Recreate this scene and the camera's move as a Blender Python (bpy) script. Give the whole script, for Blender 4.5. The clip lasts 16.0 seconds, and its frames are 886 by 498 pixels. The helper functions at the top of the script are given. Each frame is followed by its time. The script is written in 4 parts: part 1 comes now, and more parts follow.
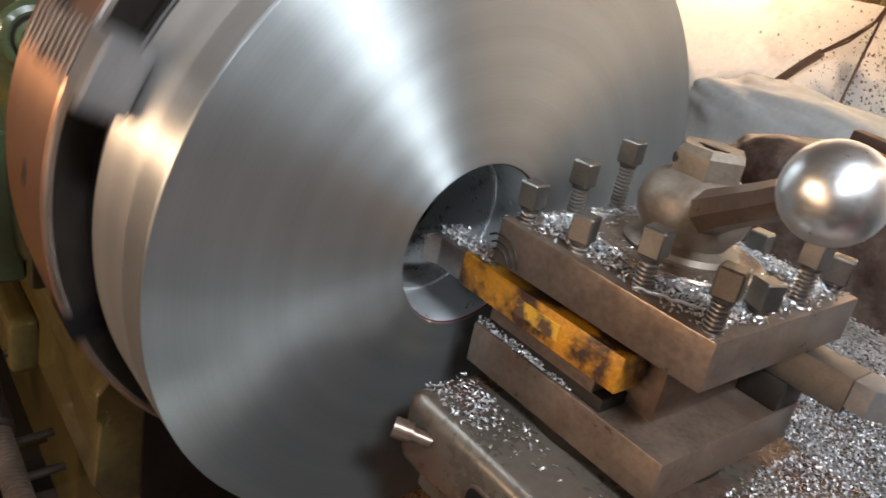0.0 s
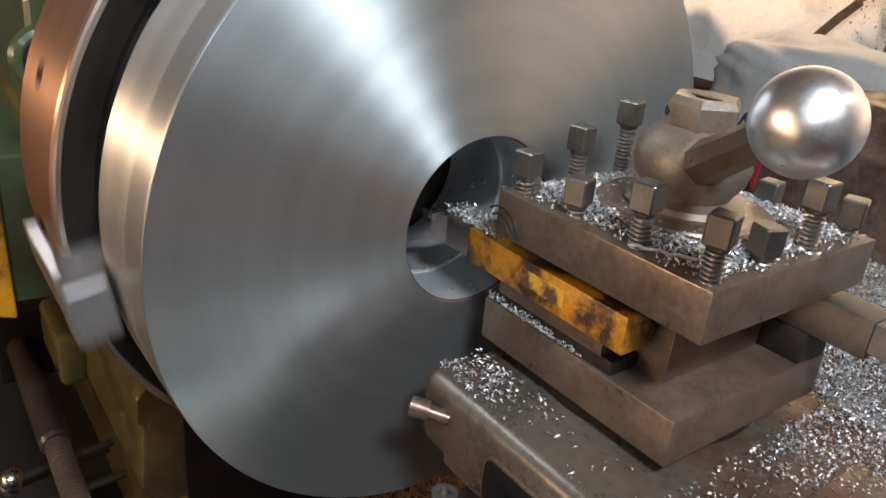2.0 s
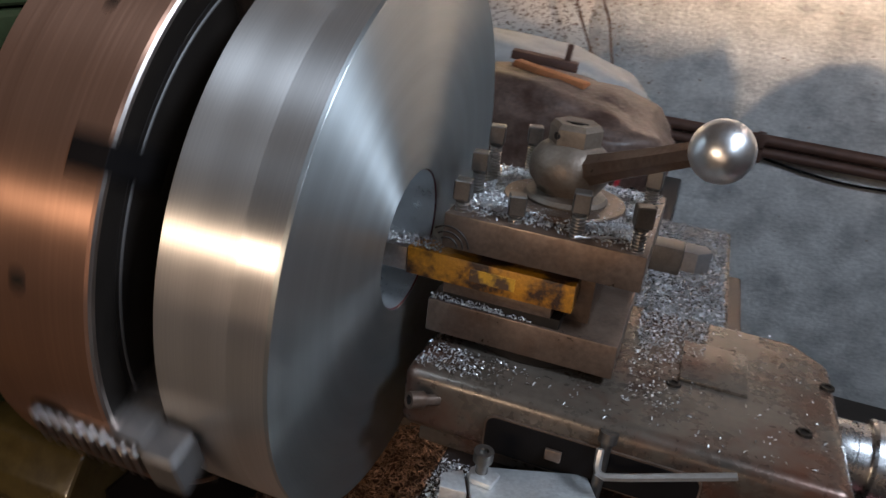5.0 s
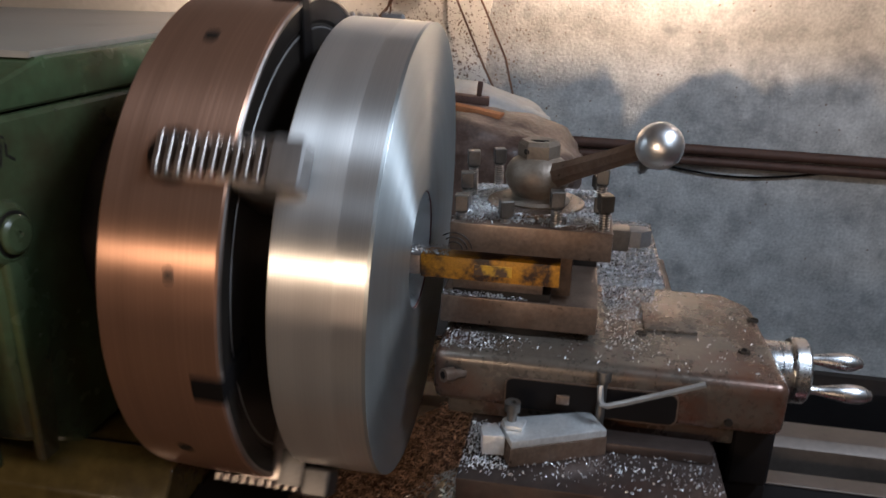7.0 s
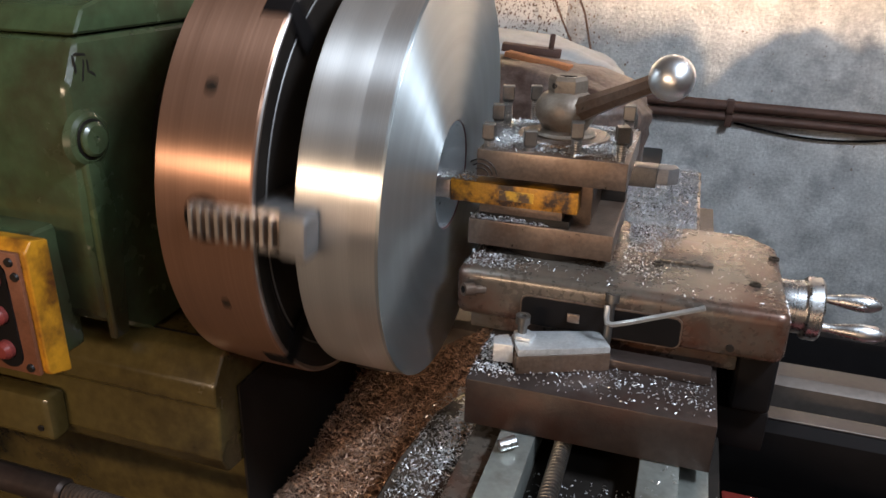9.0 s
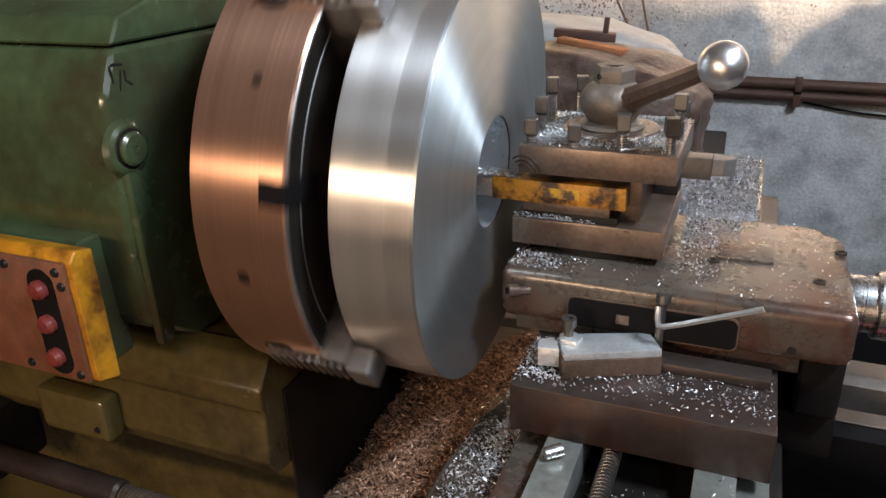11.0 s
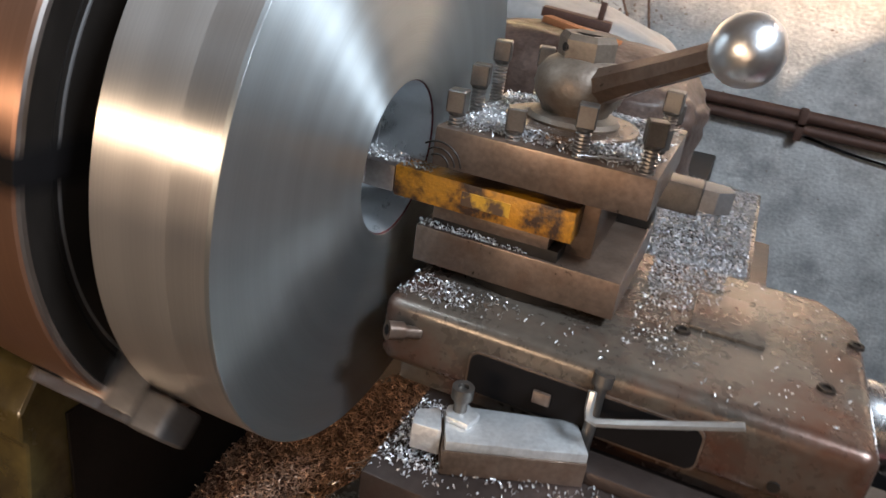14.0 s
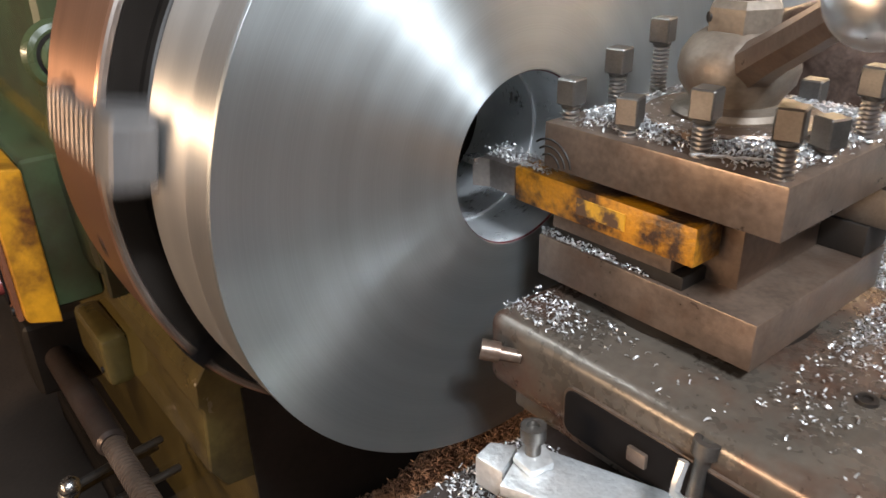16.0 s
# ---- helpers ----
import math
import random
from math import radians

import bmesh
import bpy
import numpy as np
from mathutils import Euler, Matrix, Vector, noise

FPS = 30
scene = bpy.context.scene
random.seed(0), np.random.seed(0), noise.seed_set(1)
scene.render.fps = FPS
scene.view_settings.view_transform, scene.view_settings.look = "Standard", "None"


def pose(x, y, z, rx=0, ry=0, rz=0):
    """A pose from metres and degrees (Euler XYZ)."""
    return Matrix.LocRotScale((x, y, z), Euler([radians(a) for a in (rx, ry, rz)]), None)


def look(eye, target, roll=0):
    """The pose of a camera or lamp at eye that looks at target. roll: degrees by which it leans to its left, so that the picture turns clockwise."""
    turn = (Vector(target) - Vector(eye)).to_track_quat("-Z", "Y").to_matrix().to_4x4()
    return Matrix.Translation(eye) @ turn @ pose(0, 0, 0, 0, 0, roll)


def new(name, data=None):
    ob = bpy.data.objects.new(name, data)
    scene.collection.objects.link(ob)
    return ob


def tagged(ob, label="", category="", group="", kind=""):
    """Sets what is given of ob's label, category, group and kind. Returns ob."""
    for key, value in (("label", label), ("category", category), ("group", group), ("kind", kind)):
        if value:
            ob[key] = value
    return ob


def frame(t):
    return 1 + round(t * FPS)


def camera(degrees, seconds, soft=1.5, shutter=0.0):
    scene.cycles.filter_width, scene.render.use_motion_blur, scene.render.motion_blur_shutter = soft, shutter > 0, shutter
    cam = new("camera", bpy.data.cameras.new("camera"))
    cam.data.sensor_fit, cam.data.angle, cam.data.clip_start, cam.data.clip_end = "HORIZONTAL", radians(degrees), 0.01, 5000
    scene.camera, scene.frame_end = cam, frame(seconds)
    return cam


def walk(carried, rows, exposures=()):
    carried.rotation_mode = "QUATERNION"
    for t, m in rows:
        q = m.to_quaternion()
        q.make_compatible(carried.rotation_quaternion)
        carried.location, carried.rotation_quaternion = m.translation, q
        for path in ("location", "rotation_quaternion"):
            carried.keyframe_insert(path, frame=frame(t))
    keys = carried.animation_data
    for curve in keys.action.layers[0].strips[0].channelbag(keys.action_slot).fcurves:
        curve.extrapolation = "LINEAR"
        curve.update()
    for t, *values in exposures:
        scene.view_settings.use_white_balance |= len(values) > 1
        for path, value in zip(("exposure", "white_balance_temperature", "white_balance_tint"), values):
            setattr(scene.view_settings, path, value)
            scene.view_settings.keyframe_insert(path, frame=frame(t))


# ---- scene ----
cam = camera(61.3, 16.0, shutter=0.55)
PATH = [
    (0, (0.406, -0.291, 1.304), (-0.961, 0.953, 0.539), 11.9),
    (0.5, (0.415, -0.26, 1.302), (-0.961, 0.972, 0.534), 9.2),
    (1, (0.423, -0.239, 1.293), (-1.039, 0.883, 0.516), 4.9),
    (1.5, (0.432, -0.243, 1.3), (-0.999, 0.893, 0.487), 4.7),
    (2, (0.439, -0.26, 1.296), (-1.013, 0.864, 0.503), 5.4),
    (2.5, (0.441, -0.27, 1.301), (-1.009, 0.873, 0.533), 5.8),
    (3, (0.466, -0.304, 1.324), (-0.955, 0.885, 0.57), 6.4),
    (3.5, (0.48, -0.373, 1.361), (-0.77, 1.021, 0.658), 8.1),
    (3.7, (0.457, -0.411, 1.356), (-0.714, 1.029, 0.612), 7.5),
    (5.8, (0.152, -0.613, 1.396), (-0.14, 1.232, 0.683), 4.7),
    (6, (0.142, -0.638, 1.402), (-0.118, 1.228, 0.731), 4.1),
    (6.5, (0.133, -0.702, 1.38), (-0.042, 1.159, 0.67), 3.9),
    (7, (0.168, -0.762, 1.39), (-0.162, 1.094, 0.72), 1.3),
    (7.5, (0.221, -0.85, 1.39), (-0.164, 0.984, 0.692), -0.9),
    (8, (0.25, -0.886, 1.387), (-0.178, 0.941, 0.695), -0.9),
    (8.5, (0.268, -0.863, 1.377), (-0.211, 0.939, 0.651), -0.6),
    (9, (0.278, -0.832, 1.366), (-0.286, 0.931, 0.606), 1.3),
    (9.5, (0.28, -0.819, 1.366), (-0.297, 0.922, 0.569), 1.2),
    (10, (0.272, -0.81, 1.369), (-0.334, 0.931, 0.594), 0.5),
    (10.2, (0.274, -0.806, 1.373), (-0.369, 0.916, 0.584), 0.2),
    (12.3, (0.32, -0.745, 1.365), (-0.436, 0.932, 0.58), -2.9),
    (12.5, (0.311, -0.729, 1.359), (-0.421, 0.969, 0.594), -2.1),
    (13, (0.296, -0.643, 1.34), (-0.329, 1.074, 0.527), 1.7),
    (13.5, (0.268, -0.547, 1.34), (-0.372, 1.165, 0.528), 3.4),
    (14, (0.27, -0.492, 1.291), (-0.366, 1.211, 0.457), 8.1),
    (14.5, (0.381, -0.413, 1.304), (-0.546, 1.149, 0.465), 4.9),
    (15, (0.434, -0.36, 1.309), (-0.819, 0.961, 0.481), 0.3),
    (15.5, (0.441, -0.322, 1.289), (-0.974, 0.805, 0.436), -2.2),
    (16, (0.416, -0.301, 1.273), (-1.003, 0.814, 0.412), -1.7),
]
walk(cam, [(t, look(eye, target, roll)) for t, eye, target, roll in PATH],
     [(0, 0.60, 6850, 13), (3.5, 0.20, 6550, 13), (6.0, -0.70, 5950, 13), (7.0, -0.36, 6100, 13), (8.0, 0.14, 6150, 12), (10.0, 0.34, 6450, 13), (12.5, 0.47, 6350, 12), (14.0, 0.38, 6400, 12), (16.0, 0.92, 6850, 13)])

# ---- light ----
world = bpy.data.worlds.new("world")
scene.world = world
world.use_nodes = True
wn = world.node_tree.nodes
wn["Background"].inputs[0].default_value = (0.75, 0.85, 1.0, 1)
wn["Background"].inputs[1].default_value = 0.12


def area(name, m, sx, sy, watts, colour):
    d = bpy.data.lights.new(name, "AREA")
    d.shape, d.size, d.size_y, d.energy, d.color = "RECTANGLE", sx, sy, watts, colour
    ob = new(name, d)
    ob.matrix_world = m
    return ob


TUBES = (((1.30, -0.35, 2.60), (0.15, 0.05, 1.1), 0.60, 0.16, 52), ((1.60, -1.60, 2.35), (0.0, 0.05, 1.1), 0.45, 0.16, 9))
for eye, aim, sx, sy, watts in TUBES:
    area("tube_light", look(eye, aim), sx, sy, watts, (0.76, 0.88, 1.0))
# unseen low warm fill, added to warm the lower rim
area("low_warm_fill", look((0.3, -3.12, 0.75), (0.0, 0.1, 1.0)), 1.2, 1.1, 8, (1.0, 0.66, 0.42))
# unseen warm front source, placed by the rim highlight; no doorway is built
area("front_warm_light", look((-0.75, -2.7, 1.42), (-0.2, 0.1, 1.1)), 1.0, 0.26, 32, (1.0, 0.74, 0.50))
# unseen lamps for warm pools on the wall; the one at 1.60 is added
for x, watts in ((-1.10, 22), (0.02, 13), (0.52, 26), (1.60, 16)):
    wl = bpy.data.lights.new("wall_pool_light", "POINT")
    wl.energy, wl.color, wl.shadow_soft_size = watts, (1.0, 0.74, 0.52), 0.0015
    new("wall_pool_light", wl).location = (x, 1.80, 1.62)

# unseen fill, added to brighten the upper disc face
pl = bpy.data.lights.new("disc_fill_light", "POINT")
pl.energy, pl.color, pl.shadow_soft_size = 8, (1.0, 0.74, 0.58), 0.14
new("disc_fill_light", pl).location = (1.30, 1.25, 2.50)

# ---- materials ----


def mat(name, colour, rough=0.5, metal=0.0, var=0.25, scale=20.0, bump=0.0, bscale=200.0, second=None, cover=0.5, sharp=0.1, coat=0.0, rvar=0.15, spec=0.5):
    """Base colour with coarse stains and fine grain; second: a colour that shows in patches."""
    m = bpy.data.materials.new(name)
    m.use_nodes = True
    nt = m.node_tree
    n, l = nt.nodes, nt.links
    b = n["Principled BSDF"]
    tc = n.new("ShaderNodeTexCoord")
    big = n.new("ShaderNodeTexNoise")
    big.inputs["Scale"].default_value, big.inputs["Detail"].default_value = scale, 6
    fine = n.new("ShaderNodeTexNoise")
    fine.inputs["Scale"].default_value, fine.inputs["Detail"].default_value = scale * 9, 4
    l.new(tc.outputs["Object"], big.inputs["Vector"])
    l.new(tc.outputs["Object"], fine.inputs["Vector"])
    mixf = n.new("ShaderNodeMath")
    mixf.operation = "MULTIPLY_ADD"
    mixf.inputs[1].default_value = 0.4
    l.new(fine.outputs["Fac"], mixf.inputs[0])
    half = n.new("ShaderNodeMath")
    half.operation = "MULTIPLY"
    half.inputs[1].default_value = 0.6
    l.new(big.outputs["Fac"], half.inputs[0])
    l.new(half.outputs[0], mixf.inputs[2])
    ramp = n.new("ShaderNodeValToRGB")
    e = ramp.color_ramp.elements
    c = colour
    e[0].position, e[1].position = 0.3, 0.7
    e[0].color = (*[v * (1 - var) for v in c], 1)
    e[1].color = (*[min(1, v * (1 + var)) for v in c], 1)
    l.new(mixf.outputs[0], ramp.inputs[0])
    out = ramp.outputs[0]
    if second:
        pn = n.new("ShaderNodeTexNoise")
        pn.inputs["Scale"].default_value, pn.inputs["Detail"].default_value, pn.inputs["Roughness"].default_value = scale * 0.7, 8, 0.65
        l.new(tc.outputs["Object"], pn.inputs["Vector"])
        mr = n.new("ShaderNodeMapRange")
        mr.inputs[1].default_value, mr.inputs[2].default_value = 0.7 - cover * 0.4, 0.7 - cover * 0.4 + sharp
        l.new(pn.outputs["Fac"], mr.inputs[0])
        mx = n.new("ShaderNodeMix")
        mx.data_type = "RGBA"
        l.new(mr.outputs[0], mx.inputs[0])
        l.new(out, mx.inputs[6])
        mx.inputs[7].default_value = (*second, 1)
        out = mx.outputs[2]
    l.new(out, b.inputs["Base Color"])
    rr = n.new("ShaderNodeMapRange")
    rr.inputs[3].default_value, rr.inputs[4].default_value = max(0.03, rough - rvar), min(1, rough + rvar)
    l.new(mixf.outputs[0], rr.inputs[0])
    l.new(rr.outputs[0], b.inputs["Roughness"])
    b.inputs["Metallic"].default_value = metal
    b.inputs["Coat Weight"].default_value = coat
    b.inputs["Specular IOR Level"].default_value = spec
    if bump:
        bn = n.new("ShaderNodeTexNoise")
        bn.inputs["Scale"].default_value, bn.inputs["Detail"].default_value = bscale, 5
        l.new(tc.outputs["Object"], bn.inputs["Vector"])
        bp = n.new("ShaderNodeBump")
        bp.inputs["Strength"].default_value, bp.inputs["Distance"].default_value = bump, 0.004
        l.new(bn.outputs["Fac"], bp.inputs["Height"])
        l.new(bp.outputs[0], b.inputs["Normal"])
    return m


def turned(name, colour, rough, aniso, ring=900.0, metal=1.0):
    """Lathe-turned metal: grooves round the x axis."""
    m = bpy.data.materials.new(name)
    m.use_nodes = True
    nt = m.node_tree
    n, l = nt.nodes, nt.links
    b = n["Principled BSDF"]
    b.inputs["Metallic"].default_value = metal
    b.inputs["Anisotropic"].default_value = aniso
    b.inputs["Anisotropic Rotation"].default_value = 0.25
    tg = n.new("ShaderNodeTangent")
    tg.direction_type, tg.axis = "RADIAL", "X"
    l.new(tg.outputs[0], b.inputs["Tangent"])
    tc = n.new("ShaderNodeTexCoord")
    sp = n.new("ShaderNodeSeparateXYZ")
    l.new(tc.outputs["Object"], sp.inputs[0])
    cv = n.new("ShaderNodeCombineXYZ")
    l.new(sp.outputs[1], cv.inputs[1])
    l.new(sp.outputs[2], cv.inputs[2])
    ln = n.new("ShaderNodeVectorMath")
    ln.operation = "LENGTH"
    l.new(cv.outputs[0], ln.inputs[0])
    both = n.new("ShaderNodeCombineXYZ")
    l.new(sp.outputs[0], both.inputs[0])
    l.new(ln.outputs["Value"], both.inputs[1])
    ns = n.new("ShaderNodeTexNoise")
    ns.inputs["Scale"].default_value, ns.inputs["Detail"].default_value = ring, 3
    l.new(both.outputs[0], ns.inputs["Vector"])
    n2 = n.new("ShaderNodeTexNoise")
    n2.inputs["Scale"].default_value, n2.inputs["Detail"].default_value = 45.0, 2
    l.new(both.outputs[0], n2.inputs["Vector"])
    add = n.new("ShaderNodeMath")
    add.operation = "ADD"
    l.new(ns.outputs["Fac"], add.inputs[0])
    l.new(n2.outputs["Fac"], add.inputs[1])
    rp = n.new("ShaderNodeMapRange")
    rp.inputs[1].default_value, rp.inputs[2].default_value = 0.6, 1.4
    rp.inputs[3].default_value, rp.inputs[4].default_value = rough * 0.92, rough * 1.08
    l.new(add.outputs[0], rp.inputs[0])
    l.new(rp.outputs[0], b.inputs["Roughness"])
    bp = n.new("ShaderNodeBump")
    bp.inputs["Strength"].default_value, bp.inputs["Distance"].default_value = 0.18, 0.0006
    l.new(ns.outputs["Fac"], bp.inputs["Height"])
    l.new(bp.outputs[0], b.inputs["Normal"])
    cr = n.new("ShaderNodeValToRGB")
    e = cr.color_ramp.elements
    e[0].position, e[1].position = 0.3, 0.7
    e[0].color, e[1].color = (*[v * 0.86 for v in colour], 1), (*[min(1, v * 1.07) for v in colour], 1)
    hf = n.new("ShaderNodeMath")
    hf.operation = "MULTIPLY"
    hf.inputs[1].default_value = 0.5
    l.new(add.outputs[0], hf.inputs[0])
    l.new(hf.outputs[0], cr.inputs[0])
    l.new(cr.outputs[0], b.inputs["Base Color"])
    return m


M_DISC = turned("turned_steel", (0.58, 0.615, 0.615), 0.43, 0.90, metal=0.93)
M_RIM = turned("turned_rim", (0.70, 0.68, 0.65), 0.36, 0.92, metal=0.85)
M_RIM2 = turned("fresh_turned_rim", (0.76, 0.745, 0.72), 0.30, 0.92, metal=0.9)
M_CHUCK = turned("worn_chuck_steel", (0.36, 0.20, 0.132), 0.33, 0.90, 300, metal=0.75)
# near-black for dark parts; in places it stands in for shade
M_DARK = mat("near_black", (0.014, 0.011, 0.009), 0.5, 0.1, 0.4, 15, spec=0.25)
M_JAW = mat("jaw_steel", (0.42, 0.37, 0.34), 0.38, 1.0, 0.25, 30)
M_POST = mat("brown_oxide_steel", (0.145, 0.103, 0.078), 0.32, 0.55, 0.42, 22, 0.06, 300, (0.098, 0.050, 0.030), 0.46, 0.30)
M_IRON = mat("oily_cast_iron", (0.104, 0.086, 0.069), 0.28, 0.45, 0.42, 14, 0.05, 350, (0.095, 0.032, 0.016), 0.58, 0.25)
M_BOLT = mat("worn_bolt_steel", (0.150, 0.138, 0.126), 0.40, 0.9, 0.25, 60)
M_THREAD = mat("bright_thread_steel", (0.42, 0.40, 0.385), 0.36, 1.0, 0.2, 60)
M_BALL = mat("polished_aluminium", (0.90, 0.90, 0.90), 0.33, 1.0, 0.06, 40, 0.02, 120)
M_BRIGHT = mat("bright_steel", (0.62, 0.62, 0.62), 0.28, 1.0, 0.15, 30)
M_YELLOW = mat("chipped_yellow_paint", (0.46, 0.185, 0.008), 0.42, 0.0, 0.35, 36, 0.25, 250, (0.035, 0.014, 0.007), 0.66, 0.14)
M_GREEN = mat("oily_green_paint", (0.048, 0.074, 0.034), 0.24, 0.0, 0.30, 5, 0.12, 60, (0.034, 0.024, 0.012), 0.50, 0.22, 0.3)
M_OLIVE = mat("oily_olive_paint", (0.088, 0.066, 0.022), 0.22, 0.0, 0.30, 7, 0.12, 60, (0.022, 0.015, 0.008), 0.48, 0.22, 0.3)
M_CHIP = mat("steel_chips", (0.54, 0.54, 0.545), 0.40, 0.8, 0.3, 60)
M_DULLCHIP = mat("dull_steel_chips", (0.40, 0.40, 0.41), 0.45, 0.8, 0.3, 60)
M_SPOT = mat("brown_oil_stain", (0.22, 0.15, 0.11), 0.6, 0.0, 0.3, 40)
M_RUSTCHIP = mat("brown_chips", (0.42, 0.265, 0.18), 0.42, 0.5, 0.45, 60)
M_WALL = mat("stained_concrete", (0.53, 0.52, 0.50), 0.9, 0.0, 0.42, 11.0, 1.0, 80, (0.31, 0.305, 0.30), 0.42, 0.16)
# colours of the unseen walls, darkened to cut bounced light
M_EASTWALL = mat("unseen_east_wall", (0.20, 0.19, 0.18), 0.9, 0.0, 0.25, 3.0, 0.2, 60)
M_ROOM = mat("dark_unseen_wall", (0.085, 0.075, 0.068), 0.9, 0.0, 0.3, 3.0, 0.3, 60)
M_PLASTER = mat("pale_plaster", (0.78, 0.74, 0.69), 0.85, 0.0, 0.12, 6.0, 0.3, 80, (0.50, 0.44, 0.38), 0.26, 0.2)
M_FLOOR = mat("oily_floor", (0.045, 0.034, 0.027), 0.6, 0.0, 0.3, 6, 0.3, 80)
M_PIPE = mat("rusty_pipe", (0.10, 0.05, 0.035), 0.6, 0.3, 0.35, 20, 0.2, 150)
M_BAG = mat("dusty_sack", (0.135, 0.090, 0.072), 0.40, 0.0, 0.55, 12, 0.8, 40, (0.050, 0.024, 0.017), 0.60, 0.20)
M_RED = mat("red_print", (0.45, 0.03, 0.04), 0.5, 0.0, 0.3, 30)
M_BLUE = mat("blue_print", (0.04, 0.06, 0.25), 0.5, 0.0, 0.3, 30)
# flat black; mostly stands in for shade in hollows and under the slide
M_BLACK = mat("flat_black", (0.006, 0.005, 0.005), 0.7, 0.0, 0.3, 20, spec=0.1)
M_YBOX = mat("orange_yellow_paint", (0.40, 0.170, 0.010), 0.32, 0.0, 0.35, 12, 0.15, 120, (0.070, 0.022, 0.008), 0.54, 0.15)
M_KEY = mat("plated_key_steel", (0.58, 0.58, 0.57), 0.34, 0.8, 0.15, 40)
M_STEP = mat("dull_jaw_steel", (0.20, 0.19, 0.185), 0.5, 0.7, 0.25, 30)
# plain dark colour of the ledge
M_LEDGE = mat("dark_ledge", (0.055, 0.045, 0.04), 0.8, 0.0, 0.3, 8)
M_EDGE = mat("burnt_edge", (0.16, 0.05, 0.06), 0.4, 0.8, 0.3, 60)
M_BORE = mat("bored_steel", (0.72, 0.74, 0.75), 0.30, 0.85, 0.08, 30)
M_PLATE = mat("worn_red_brown_plate", (0.17, 0.065, 0.034), 0.4, 0.2, 0.3, 25, 0.1, 120, (0.12, 0.06, 0.04), 0.45, 0.2)
M_BUTTON = mat("dark_red_button", (0.16, 0.03, 0.025), 0.3, 0.0, 0.3, 60)
M_LID = mat("pale_patchy_top", (0.22, 0.19, 0.15), 0.35, 0.0, 0.25, 6, 0.1, 60, (0.12, 0.085, 0.055), 0.40, 0.25)
M_BEDRED = mat("dark_red_side", (0.16, 0.02, 0.015), 0.4, 0.0, 0.4, 10)
M_WAY = mat("ground_way_steel", (0.105, 0.085, 0.072), 0.5, 0.5, 0.25, 12, 0.05, 200, (0.14, 0.11, 0.09), 0.35, 0.3)
M_WAY2 = mat("oily_grey_way", (0.30, 0.31, 0.28), 0.35, 0.7, 0.25, 14, 0.05, 200, (0.12, 0.10, 0.07), 0.35, 0.3)
M_SLIDE = mat("oily_dark_slide", (0.062, 0.046, 0.040), 0.33, 0.6, 0.3, 10, 0.1, 300, (0.07, 0.028, 0.018), 0.45, 0.3)
M_HUB = mat("grey_brown_hub", (0.165, 0.134, 0.105), 0.48, 0.5, 0.30, 30, 0.15, 200, (0.085, 0.048, 0.032), 0.46, 0.3)
M_YELLOW2 = mat("yellow_label", (0.55, 0.28, 0.02), 0.45, 0.0, 0.3, 40, 0, 200, (0.08, 0.04, 0.02), 0.5, 0.1)
M_HOLDER = mat("scratched_bright_steel", (0.64, 0.65, 0.65), 0.36, 0.7, 0.25, 25, 0.25, 200, (0.38, 0.36, 0.34), 0.3, 0.15)
M_WHITEBAG = mat("white_sack", (0.52, 0.50, 0.475), 0.5, 0.0, 0.15, 7, 0.3, 35, (0.36, 0.29, 0.24), 0.42, 0.3)
M_RUST = mat("rusty_orange_wood", (0.42, 0.16, 0.06), 0.8, 0.0, 0.35, 20, 0.3, 100)
M_HOUSING = mat("yellowed_lamp_housing", (0.55, 0.42, 0.20), 0.5, 0.0, 0.25, 20)
M_CORD = mat("brown_cord", (0.20, 0.11, 0.07), 0.7, 0.0, 0.3, 40)
M_GLOW = bpy.data.materials.new("lamp_glow")
M_GLOW.use_nodes = True
M_GLOW.node_tree.nodes["Principled BSDF"].inputs["Emission Color"].default_value = (1.0, 0.72, 0.35, 1)
M_GLOW.node_tree.nodes["Principled BSDF"].inputs["Emission Strength"].default_value = 12.0

# ---- mesh helpers ----


def bm_box(x0, x1, y0, y1, z0, z1, bev=0.002, seg=2):
    bm = bmesh.new()
    bmesh.ops.create_cube(bm, size=1.0)
    bmesh.ops.scale(bm, vec=(x1 - x0, y1 - y0, z1 - z0), verts=bm.verts)
    bmesh.ops.translate(bm, vec=((x0 + x1) / 2, (y0 + y1) / 2, (z0 + z1) / 2), verts=bm.verts)
    if bev:
        bmesh.ops.bevel(bm, geom=bm.edges[:], offset=bev, segments=seg, profile=0.6, affect="EDGES")
    return bm


def bm_join(*bms):
    out = bmesh.new()
    for b in bms:
        me = bpy.data.meshes.new("tmp")
        b.to_mesh(me)
        b.free()
        out.from_mesh(me)
        bpy.data.meshes.remove(me)
    return out


def bm_move(bm, m):
    bmesh.ops.transform(bm, matrix=m, verts=bm.verts)
    return bm


